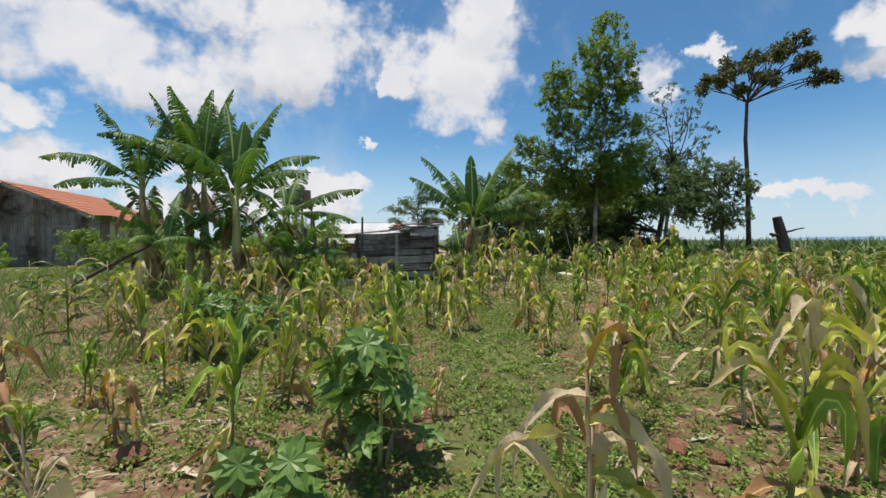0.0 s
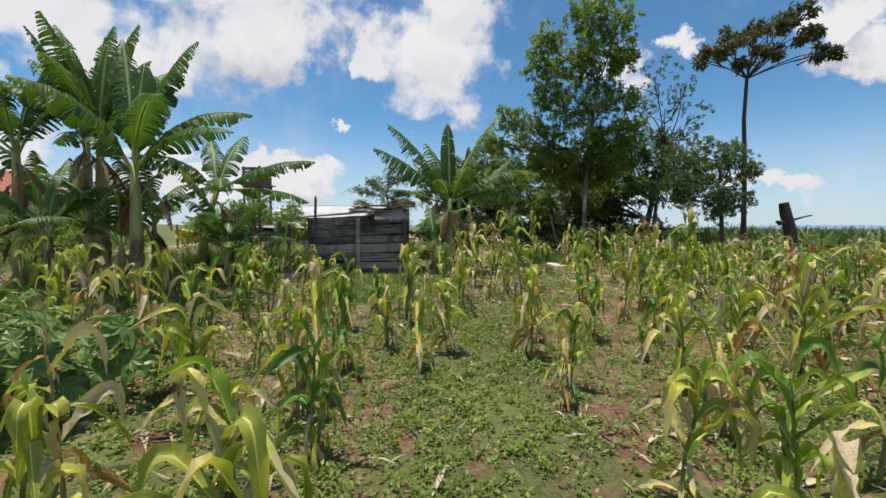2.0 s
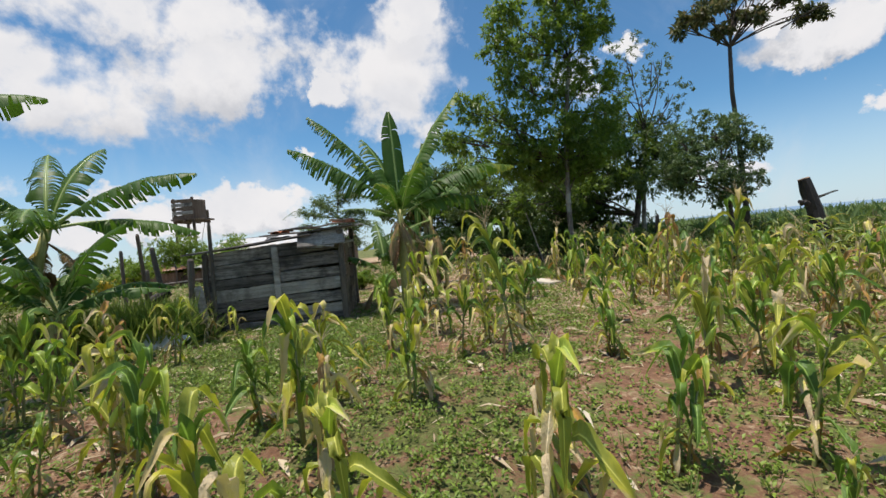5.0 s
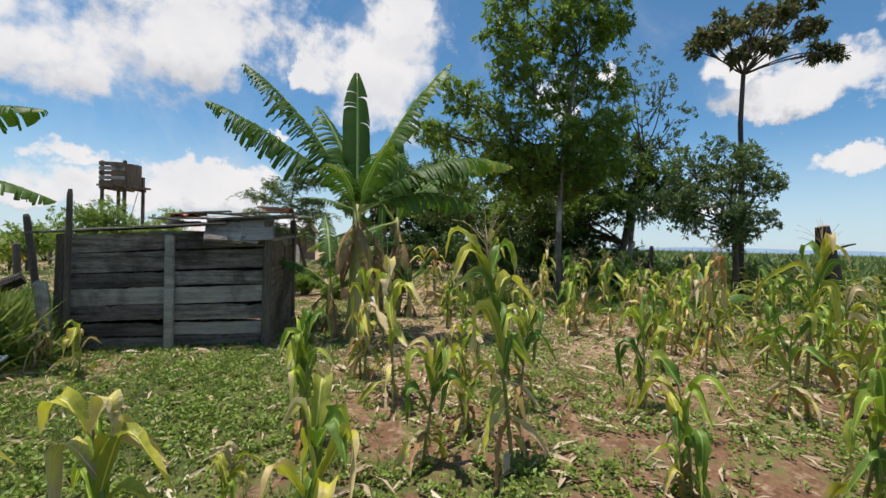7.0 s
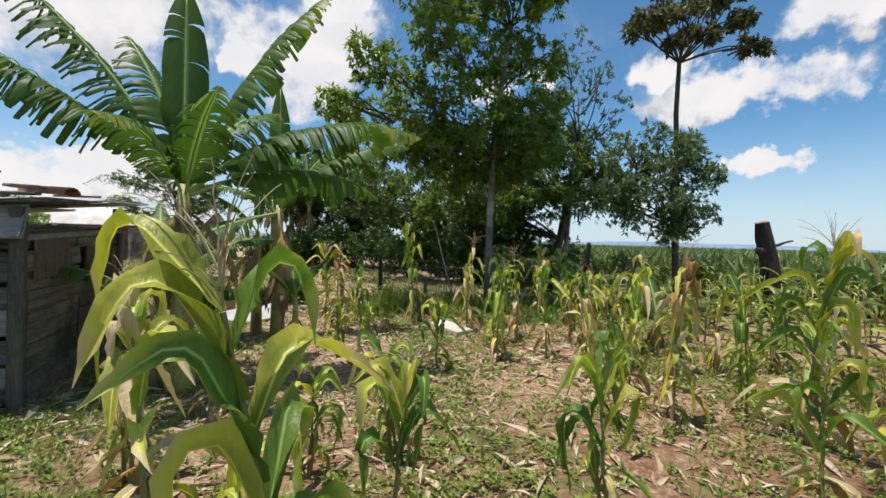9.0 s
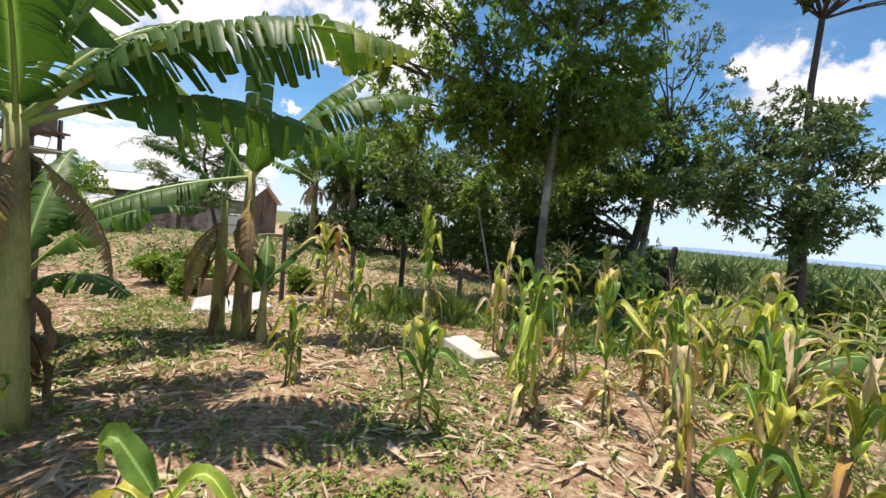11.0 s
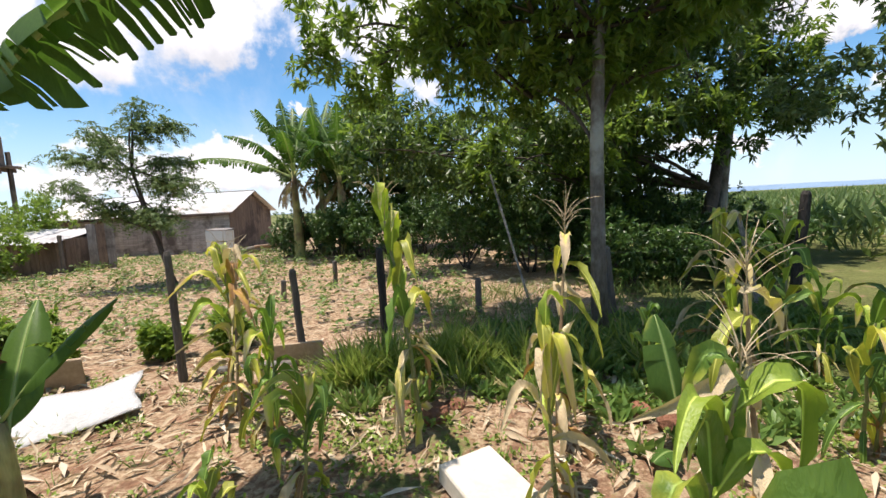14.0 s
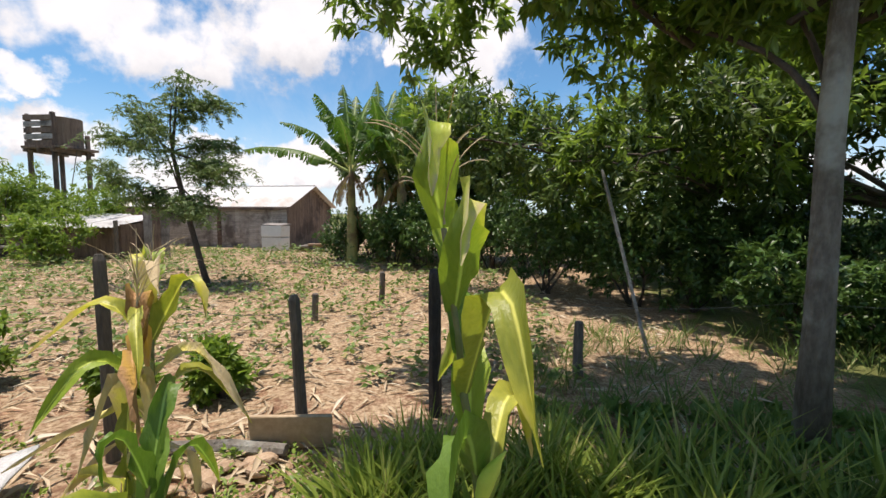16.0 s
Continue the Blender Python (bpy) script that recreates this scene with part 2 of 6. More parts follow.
MAT = dict(
    corn_green=blade_material("maize_leaf_green", (0.055, 0.13, 0.020), (0.20, 0.32, 0.055), (0.58, 0.48, 0.27), 0.28),
    corn_pale=blade_material("maize_leaf_pale", (0.16, 0.27, 0.028), (0.40, 0.49, 0.075), (0.62, 0.52, 0.30), 0.40),
    corn_yellow=blade_material("maize_leaf_yellow", (0.16, 0.22, 0.025), (0.47, 0.46, 0.085), (0.60, 0.47, 0.22), 0.62),
    corn_dry=blade_material("maize_leaf_dry", (0.38, 0.30, 0.15), (0.60, 0.50, 0.31), (0.60, 0.48, 0.30), 1.2, 0.8, 0.2, 0.012),
    corn_rust=blade_material("maize_leaf_rust", (0.26, 0.14, 0.06), (0.40, 0.22, 0.09), (0.42, 0.24, 0.12), 1.0, 0.8, 0.2, 0.012),
    stalk_green=rough_material("maize_stalk", (0.16, 0.20, 0.06), (0.26, 0.27, 0.10), 6, 0.55, 0.002, (1, 1, 0.3), (0.30, 0.22, 0.11), 0.5),
    stalk_dry=rough_material("maize_stalk_dry", (0.30, 0.21, 0.11), (0.40, 0.30, 0.17), 6, 0.8, 0.002, (1, 1, 0.3), (0.17, 0.09, 0.05), 0.4),
    tassel=rough_material("maize_tassel", (0.42, 0.32, 0.18), (0.55, 0.44, 0.28), 14, 0.85, 0.001),
    banana=blade_material("banana_leaf", (0.036, 0.095, 0.018), (0.115, 0.21, 0.04), (0.34, 0.27, 0.11), -0.12, 0.48, 0.36, 0.0015, 0.28),
    banana_dry=blade_material("banana_leaf_dry", (0.22, 0.15, 0.08), (0.30, 0.21, 0.11), (0.30, 0.20, 0.10), 1.2, 0.85, 0.15),
    banana_rib=rough_material("banana_midrib", (0.26, 0.36, 0.10), (0.36, 0.44, 0.15), 4, 0.45, 0.002),
    banana_stem=rough_material("banana_pseudostem", (0.27, 0.29, 0.08), (0.50, 0.44, 0.16), 2.5, 0.6, 0.006, (3, 3, 0.5), (0.16, 0.09, 0.04), 0.42),
    banana_sheath=rough_material("dry_banana_sheath", (0.16, 0.09, 0.045), (0.30, 0.19, 0.10), 4, 0.9, 0.006, (3, 3, 0.4)),
    leaf_tree=leaf_material("tree_leaf", (0.045, 0.095, 0.018), (0.20, 0.30, 0.050), (0.30, 0.46, 0.06), 0.34, 0.45, (0.20, 0.26, 0.05), 0.06, 0.6),
    leaf_tree_light=leaf_material("tree_leaf_fresh", (0.07, 0.14, 0.020), (0.21, 0.32, 0.045), (0.34, 0.48, 0.06), 0.42, 0.42),
    leaf_mango=leaf_material("mango_leaf", (0.026, 0.058, 0.016), (0.11, 0.17, 0.045), (0.20, 0.30, 0.06), 0.40, 0.32),
    leaf_round=leaf_material("round_tree_leaf", (0.055, 0.10, 0.038), (0.16, 0.23, 0.085), (0.20, 0.30, 0.08), 0.42, 0.28),
    leaf_tall=leaf_material("tall_tree_leaf", (0.040, 0.062, 0.024), (0.15, 0.17, 0.075), (0.20, 0.22, 0.07), 0.55, 0.25, (0.34, 0.25, 0.14), 0.25),
    leaf_feather=leaf_material("feathery_leaf", (0.08, 0.135, 0.05), (0.19, 0.27, 0.10), (0.22, 0.32, 0.08), 0.5, 0.35),
    leaf_coffee=leaf_material("shrub_leaf", (0.024, 0.060, 0.016), (0.09, 0.17, 0.04), (0.16, 0.28, 0.05), 0.36, 0.25),
    leaf_castor=leaf_material("castor_leaf", (0.08, 0.165, 0.035), (0.20, 0.32, 0.075), (0.24, 0.35, 0.07), 0.42, 0.3),
    leaf_weed=leaf_material("weed_leaf", (0.085, 0.15, 0.022), (0.29, 0.40, 0.065), (0.22, 0.34, 0.06), 0.5, 0.3, (0.36, 0.32, 0.12), 0.10),
    leaf_grass=leaf_material("grass_blade", (0.07, 0.14, 0.025), (0.20, 0.29, 0.07), (0.25, 0.36, 0.08), 0.5, 0.3, (0.46, 0.38, 0.18), 0.18),
    leaf_cane=leaf_material("cane_blade", (0.12, 0.20, 0.03), (0.34, 0.42, 0.08), (0.36, 0.46, 0.09), 0.45, 0.4, (0.50, 0.44, 0.18), 0.15),
    leaf_field=leaf_material("field_crop_leaf", (0.065, 0.12, 0.035), (0.18, 0.26, 0.08), (0.24, 0.36, 0.08), 0.5, 0.25, (0.40, 0.36, 0.18), 0.14),
    straw=leaf_material("straw", (0.30, 0.21, 0.13), (0.62, 0.52, 0.36), (0.5, 0.4, 0.25), 0.85, 0.1, (0.62, 0.56, 0.44), 0.12),
    bark=rough_material("pale_bark", (0.11, 0.09, 0.07), (0.23, 0.20, 0.17), 3, 0.92, 0.02, (1, 1, 0.35), (0.34, 0.34, 0.30), 0.4),
    bark_dark=rough_material("dark_bark", (0.055, 0.042, 0.032), (0.13, 0.10, 0.08), 4, 0.92, 0.02, (1, 1, 0.35)),
    char=rough_material("charred_wood", (0.012, 0.010, 0.009), (0.055, 0.045, 0.038), 5, 0.8, 0.02, (1, 1, 0.3)),
    cut=rough_material("cut_wood", (0.30, 0.19, 0.12), (0.42, 0.29, 0.19), 6, 0.85, 0.004),
    plank=rough_material("weathered_plank", (0.075, 0.062, 0.055), (0.46, 0.43, 0.40), 2.2, 0.88, 0.015, (0.6, 5, 9), (0.040, 0.033, 0.029), 0.5),
    plank_dark=rough_material("dark_weathered_plank", (0.035, 0.029, 0.026), (0.26, 0.235, 0.22), 2.2, 0.88, 0.015, (0.6, 5, 9), (0.030, 0.025, 0.022), 0.35),
    plank_pale=rough_material("pale_weathered_plank", (0.24, 0.22, 0.20), (0.50, 0.47, 0.43), 2.2, 0.88, 0.008, (0.5, 5, 7), (0.10, 0.085, 0.075), 0.4),
    plank_side=rough_material("brown_grey_plank", (0.11, 0.085, 0.07), (0.38, 0.32, 0.27), 2.2, 0.88, 0.012, (5, 0.6, 9), (0.06, 0.045, 0.036), 0.4),
    plank_up=rough_material("upright_board", (0.17, 0.15, 0.135), (0.36, 0.33, 0.30), 2.0, 0.88, 0.006, (6, 6, 0.5), (0.07, 0.055, 0.045), 0.4),
    plank_brown=rough_material("brown_board", (0.13, 0.085, 0.06), (0.26, 0.185, 0.135), 2.0, 0.88, 0.006, (6, 6, 0.5), (0.06, 0.04, 0.03), 0.4),
    post=rough_material("old_post", (0.085, 0.070, 0.058), (0.20, 0.17, 0.14), 4, 0.9, 0.01, (2, 2, 0.3)),
    sheet_metal=rough_material("zinc_sheet", (0.62, 0.62, 0.61), (0.74, 0.74, 0.73), 1.2, 0.5, 0.002, (1, 1, 1), (0.50, 0.44, 0.38), 0.3),
    rust=rough_material("rusty_sheet", (0.42, 0.32, 0.26), (0.62, 0.56, 0.50), 1.4, 0.7, 0.002, (1, 1, 1), (0.36, 0.13, 0.07), 0.6),
    fibre=rough_material("fibre_cement", (0.46, 0.45, 0.43), (0.62, 0.61, 0.59), 2.0, 0.85, 0.003, (1, 1, 1), (0.30, 0.28, 0.26), 0.35),
    tile=rough_material("clay_roof_tile", (0.42, 0.13, 0.06), (0.56, 0.22, 0.11), 3.0, 0.85, 0.004, (1, 1, 1), (0.22, 0.10, 0.06), 0.35),
    brick=rough_material("brick", (0.36, 0.15, 0.09), (0.48, 0.24, 0.15), 5.0, 0.9, 0.004),
    plaster=rough_material("old_plaster", (0.40, 0.36, 0.30), (0.55, 0.50, 0.43), 1.5, 0.92, 0.004, (1, 1, 1), (0.28, 0.22, 0.16), 0.45),
    white=rough_material("white_enamel", (0.70, 0.70, 0.68), (0.82, 0.82, 0.80), 3.0, 0.4, 0.001, (1, 1, 1), (0.52, 0.44, 0.36), 0.2),
    board=rough_material("pale_board", (0.60, 0.54, 0.44), (0.74, 0.68, 0.58), 3.0, 0.75, 0.002, (1, 1, 1), (0.46, 0.38, 0.28), 0.3),
    board_brown=rough_material("brown_panel", (0.36, 0.26, 0.16), (0.48, 0.36, 0.24), 3.0, 0.8, 0.003, (1, 1, 1), (0.26, 0.18, 0.11), 0.35),
    plastic=rough_material("white_plastic", (0.50, 0.50, 0.49), (0.66, 0.65, 0.63), 5.0, 0.35, 0.012, (1, 1, 1), (0.42, 0.42, 0.40), 0.3),
    yellow=rough_material("yellow_tarpaulin", (0.74, 0.46, 0.02), (0.84, 0.58, 0.05), 5.0, 0.5, 0.01),
    dark=rough_material("dark_inside", (0.02, 0.018, 0.016), (0.04, 0.035, 0.03), 5.0, 0.95, 0.002),
    stone=rough_material("pale_rubble", (0.36, 0.24, 0.15), (0.54, 0.40, 0.27), 6.0, 0.92, 0.01),
    clod=rough_material("red_clod", (0.20, 0.085, 0.045), (0.34, 0.15, 0.085), 6.0, 0.95, 0.02),
    wire=rough_material("old_wire", (0.16, 0.15, 0.14), (0.26, 0.24, 0.22), 30.0, 0.6, 0.0005, metal=0.6),
    # blue of distant haze painted in as the hills' base colour
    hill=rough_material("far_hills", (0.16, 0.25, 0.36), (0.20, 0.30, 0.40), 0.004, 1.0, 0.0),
)


def ground_surface(n):
    at = n.add("ShaderNodeNewGeometry").outputs["Position"]
    green = n.read("green")
    litter = n.read("litter")
    big, mid, fine = n.noise(at, 0.5, 4.0), n.noise(at, 3.2, 5.0, 0.6), n.noise(at, 26.0, 6.0, 0.7)
    soil = n.mix(n.ramp(mid, 0.32, 0.68), (0.22, 0.115, 0.068), (0.42, 0.245, 0.15))
    soil = n.mix(n.ramp(fine, 0.42, 0.62), n.mix(0.55, soil, (0.10, 0.055, 0.035)), soil)
    dry = n.mix(n.ramp(fine, 0.35, 0.66), (0.22, 0.135, 0.075), (0.54, 0.41, 0.27))
    c = n.mix(n.ramp(n.math("ADD", litter, n.math("MULTIPLY", n.math("SUBTRACT", n.noise(at, 7.0, 5.0, 0.7), 0.5), 2.2)), 0.35, 0.75), soil, dry)
    leafy = n.mix(n.ramp(fine, 0.36, 0.64), (0.055, 0.065, 0.020), (0.15, 0.165, 0.055))
    leafy = n.mix(n.ramp(big, 0.35, 0.7), leafy, n.mix(0.4, leafy, (0.26, 0.28, 0.09)))
    mask = n.math("ADD", green, n.math("ADD", n.math("MULTIPLY", n.math("SUBTRACT", mid, 0.5), 1.6), n.math("MULTIPLY", n.math("SUBTRACT", fine, 0.5), 0.9)))
    c = n.mix(n.ramp(mask, 0.40, 0.62), c, leafy)
    return principled(n, c, 0.95, n.math("ADD", fine, mid), 0.03, spec=0.2)


MAT["ground"] = surface("field_soil", ground_surface)

# ---- tools for shapes ----


def smoothstep(a, b, v):
    u = np.clip((np.asarray(v, float) - a) / (b - a), 0, 1)
    return u * u * (3 - 2 * u)


def level(x, y):
    """Height of the ground."""
    return -0.06 + 0.2 * smoothstep(5, 12, y) + 0.2 * smoothstep(14, 30, y) + 0 * np.asarray(x, float)


def mesh_object(name, verts, faces, material, parent=None, label="", smooth=False, floats=None):
    me = bpy.data.meshes.new(name)
    verts = np.asarray(verts, float).reshape(-1, 3)
    if isinstance(faces, np.ndarray):
        k = faces.shape[1]
        me.vertices.add(len(verts))
        me.vertices.foreach_set("co", verts.ravel())
        me.loops.add(faces.size)
        me.loops.foreach_set("vertex_index", faces.ravel().astype(np.int32))
        me.polygons.add(len(faces))
        me.polygons.foreach_set("loop_start", np.arange(0, faces.size, k, dtype=np.int32))
        me.update(calc_edges=True)
        me.validate()
    else:
        me.from_pydata(verts.tolist(), [], faces)
    if smooth:
        me.polygons.foreach_set("use_smooth", np.ones(len(me.polygons), bool))
    for key, values in (floats or {}).items():
        me.attributes.new(key, "FLOAT", "POINT").data.foreach_set("value", np.asarray(values, np.float32))
    me.materials.append(material)
    me.update()
    ob = new(name, me)
    if parent is not None:
        ob.parent = parent
    if label:
        ob["label"] = label
    return ob


def part(name, bm, material, parent=None, label="", smooth=False):
    me = bpy.data.meshes.new(name)
    bm.to_mesh(me)
    bm.free()
    me.materials.append(material)
    if smooth:
        me.polygons.foreach_set("use_smooth", np.ones(len(me.polygons), bool))
    ob = new(name, me)
    if parent is not None:
        ob.parent = parent
    if label:
        ob["label"] = label
    return ob


def thing(name, at, label, category, group="", kind="", turn=0.0):
    ob = new(name)
    ob.empty_display_size = 0.1
    ob.matrix_world = at if isinstance(at, Matrix) else pose(*at, 0, 0, turn)
    return tagged(ob, label, category, group, kind)


def box(bm, size, m=None, bevel=0.0, rag=0.0):
    """Adds a box; rag shakes its corners."""
    made = bmesh.ops.create_cube(bm, size=1.0, matrix=(m or Matrix()) @ Matrix.Diagonal((*size, 1)))["verts"]
    if bevel:
        edges = list({e for v in made for e in v.link_edges})
        made = list({v for f in bmesh.ops.bevel(bm, geom=edges, offset=bevel, segments=1, affect="EDGES")["faces"] for v in f.verts} | {v for v in made if v.is_valid})
    if rag:
        for v in made:
            v.co += Vector((random.uniform(-rag, rag), random.uniform(-rag, rag), random.uniform(-rag, rag)))
    return bm


def boxed(size, m=None, bevel=0.006, rag=0.0):
    return box(bmesh.new(), size, m, bevel, rag)


def tube(points, radii, sides=8, wobble=0.0):
    """Verts and quads of a tapered tube along points."""
    points = [Vector(p) for p in points]
    verts, faces = [], []
    side = None
    for i, p in enumerate(points):
        d = (points[min(i + 1, len(points) - 1)] - points[max(i - 1, 0)]).normalized()
        if side is None:
            side = d.orthogonal().normalized()
        side = (side - d * side.dot(d)).normalized()
        up = d.cross(side)
        for k in range(sides):
            a = 2 * math.pi * k / sides
            r = radii[i] * (1 + random.uniform(-wobble, wobble))
            verts.append(p + (side * math.cos(a) + up * math.sin(a)) * r)
    for i in range(len(points) - 1):
        for k in range(sides):
            a, b = i * sides + k, i * sides + (k + 1) % sides
            faces.append((a, b, b + sides, a + sides))
    faces.append(tuple(range(sides))[::-1])
    faces.append(tuple(range((len(points) - 1) * sides, len(points) * sides)))
    return verts, faces


def join(pieces):
    verts, faces = [], []
    for v, f in pieces:
        n = len(verts)
        verts += [tuple(p) for p in v]
        faces += [tuple(i + n for i in q) for q in f]
    return verts, faces


def leaf_cloud(centres, ways, length, width, rng, spread=0.35, fold=0.25, hang=0.0):
    """Small folded leaves: five points and four triangles each."""
    n = len(centres)
    d = ways + rng.normal(0, spread, (n, 3))
    d[:, 2] -= hang
    d /= np.linalg.norm(d, axis=1, keepdims=True) + 1e-9
    up = rng.normal(0, 0.55, (n, 3)) + np.array([0, 0, 1.0])
    s = np.cross(d, up)
    s /= np.linalg.norm(s, axis=1, keepdims=True) + 1e-9
    u = np.cross(s, d)
    L = (length * rng.uniform(0.65, 1.25, n))[:, None]
    W = (width * rng.uniform(0.7, 1.2, n))[:, None]
    base, tip = centres, centres + d * L - u * L * 0.12
    mid = centres + d * L * 0.45
    left, right = mid - s * W / 2 + u * W * fold, mid + s * W / 2 + u * W * fold
    verts = np.stack([base, left, mid, right, tip], 1).reshape(-1, 3)
    k = np.arange(n)[:, None] * 5
    faces = np.concatenate([k + np.array([[0, 2, 1]]), k + np.array([[0, 3, 2]]), k + np.array([[1, 2, 4]]), k + np.array([[2, 3, 4]])], 1).reshape(-1, 3)
    return verts, faces


def merge_clouds(clouds):
    verts, faces, n = [], [], 0
    for v, f in clouds:
        verts.append(v)
        faces.append(f + n)
        n += len(v)
    return np.concatenate(verts), np.concatenate(faces)

# ---- ground ----


def green_share(x, y):
    """How thickly low weeds cover the soil, 0 to 1."""
    x, y = np.asarray(x, float), np.asarray(y, float)
    lane = np.exp(-((x - 0.55 - 0.03 * y) / 1.5) ** 2) * (1 - smoothstep(6.5, 11, y)) * 0.72
    yard = np.exp(-((x + 0.9) / 2.0) ** 2 - ((y - 11.4) / 2.6) ** 2) * 0.95
    hedge = np.exp(-((x - 4.8) / 1.5) ** 2 - ((y - 17.5) / 0.8) ** 2) * 0.5
    strips = 0.52 * smoothstep(10, 12, y) * (0.5 + 0.5 * np.sin(x * 1.9 + 0.8 * np.sin(y * 1.1) + 0.6)) * (1 - smoothstep(17.5, 18.3, y))
    east = 0.75 * smoothstep(6.6, 8.6, x) * smoothstep(13, 16.5, y)
    field = 0.17 + 0.31 * (1 - smoothstep(9.5, 13.5, y)) + 0.12 * np.sin(x * 1.3 + 0.7) * np.sin(y * 0.9)
    far = np.maximum(smoothstep(14, 26, x), np.maximum(smoothstep(-10, -16, x), smoothstep(46, 70, y))) * 0.9
    plot = smoothstep(18.3, 18.9, y) * (1 - smoothstep(36, 44, y)) * (1 - smoothstep(5.2, 7, x)) * smoothstep(-14, -11, x)
    return np.clip(np.maximum.reduce([lane, yard, hedge, strips, east, field, far]) * (1 - 0.80 * plot), 0, 1)


def litter_share(x, y):
    x, y = np.asarray(x, float), np.asarray(y, float)
    return np.clip(0.38 + 0.25 * smoothstep(10, 13, y) + 0.22 * smoothstep(18, 21, y) + 0.2 * np.exp(-((x + 2.8) / 1.2) ** 2 - ((y - 4) / 3) ** 2), 0, 1)


def grid_lines(lo, hi, step, reach):
    near = np.arange(lo, hi, step)
    grow = step * 1.22 ** np.arange(1, 200)
    far = np.cumsum(grow)
    far = far[far < reach]
    return np.concatenate([(lo - far)[::-1], near, near[-1] + far])


gx, gy = grid_lines(-9, 13, 0.14, 4000), grid_lines(-3, 27, 0.14, 4000)
GX, GY = np.meshgrid(gx, gy)
GZ = level(GX, GY)
close = (np.abs(GX - 2) < 14) & (np.abs(GY - 12) < 18)
GZ = GZ + np.where(close, 0.018 * np.sin(GX * 5.1 + 1.3 * np.sin(GY * 2.3)) * np.sin(GY * 4.3 + GX) + 0.02 * np.sin(GX * 1.7) * np.cos(GY * 1.1), 0)
GZ = GZ - 3.0 * smoothstep(60, 1500, np.hypot(GX, GY))
index = np.arange(GX.size).reshape(GX.shape)
quads = np.stack([index[:-1, :-1], index[:-1, 1:], index[1:, 1:], index[1:, :-1]], -1).reshape(-1, 4)
ground = mesh_object("ground", np.stack([GX, GY, GZ], -1).reshape(-1, 3), quads, MAT["ground"], smooth=True,
                     floats={"green": green_share(GX, GY).ravel(), "litter": litter_share(GX, GY).ravel()})
tagged(ground, "reddish soil with dry straw and low green weeds", "ground", kind="structure")

rng = np.random.default_rng(11)


def far_ridge(name, distance, low, high, a0, a1, seed):
    """A low line of hills along the horizon, the haze of distance in its colour."""
    r = np.random.default_rng(seed)
    a = np.radians(np.linspace(a0, a1, 160))
    h = sum(r.uniform(0.3, 1) / k * np.sin(a * k * r.uniform(3, 6) + r.uniform(0, 6)) for k in (1, 2, 3, 5, 8))
    h = low + (h - h.min()) / np.ptp(h) * (high - low)
    rows = []
    for back, share in ((0, 0.0), (60, 0.55), (160, 1.0), (500, 0.9)):
        rows.append(np.stack([np.sin(a) * (distance + back), np.cos(a) * (distance + back), -6 + h * share], 1))
    v = np.concatenate(rows)
    i = np.arange(len(v)).reshape(4, -1)
    f = np.stack([i[:-1, :-1], i[:-1, 1:], i[1:, 1:], i[1:, :-1]], -1).reshape(-1, 4)
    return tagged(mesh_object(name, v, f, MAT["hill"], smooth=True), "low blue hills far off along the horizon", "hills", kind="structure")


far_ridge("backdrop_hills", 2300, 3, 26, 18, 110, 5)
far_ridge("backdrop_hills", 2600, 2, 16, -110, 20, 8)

# ---- maize ----


def arch(start, az, elev, length, droop, steps, sway=0.0, ease=1.0):
    """A curve that leaves at an elevation and bends down by droop degrees."""
    p, points = Vector(start), [Vector(start)]
    for i in range(steps):
        u = (i + 0.5) / steps
        e, a = radians(elev - droop * u ** ease), az + sway * u
        p = p + Vector((math.cos(e) * math.cos(a), math.cos(e) * math.sin(a), math.sin(e))) * (length / steps)
        points.append(p.copy())
    return points


def maize_leaf(start, az, elev, length, width, droop, twist=0.0, wave=0.12, steps=11, ease=0.8, bend=None):
    """One strap leaf with a folded midrib and wavy edges; bend is where it folds over and hangs."""
    pts = arch(start, az, elev, length, droop, steps, random.uniform(-0.5, 0.5), ease)
    if bend is not None:
        p, pts = Vector(start), [Vector(start)]
        sway = random.uniform(-0.9, 0.9)
        for i in range(steps):
            u = (i + 0.5) / steps
            e, a = radians(elev - 14 * u - droop * float(smoothstep(bend, bend + 0.26, u))), az + sway * u
            p = p + Vector((math.cos(e) * math.cos(a), math.cos(e) * math.sin(a), math.sin(e))) * (length / steps)
            pts.append(p.copy())
    verts, faces, along, across = [], [], [], []
    phase = random.uniform(0, 6)
    for i, p in enumerate(pts):
        u = i / steps
        d = (pts[min(i + 1, steps)] - pts[max(i - 1, 0)]).normalized()
        s = d.cross(Vector((0, 0, 1)))
        s = s.normalized() if s.length > 0.05 else Vector((math.sin(az), -math.cos(az), 0))
        up = s.cross(d)
        turn = twist * u + 0.35 * math.sin(u * 7 + phase)
        s, up = s * math.cos(turn) + up * math.sin(turn), up * math.cos(turn) - s * math.sin(turn)
        half = width / 2 * min(1, 0.45 + 2.2 * u) * (1 - u ** 2.6) + 0.002
        for k, c in enumerate((-1, -0.5, 0, 0.5, 1)):
            lift = abs(c) * half * (0.5 + 0.35 * u) + (abs(c) == 1) * wave * half * (math.sin(u * 19 + phase + 2 * c) + 0.5 * math.sin(u * 41 + phase * 3 + c))
            verts.append(p + s * half * c + up * lift)
            along.append(u)
            across.append(c)
    for i in range(steps):
        for k in range(4):
            a = i * 5 + k
            faces.append((a, a + 1, a + 6, a + 5))
    return verts, faces, along, across


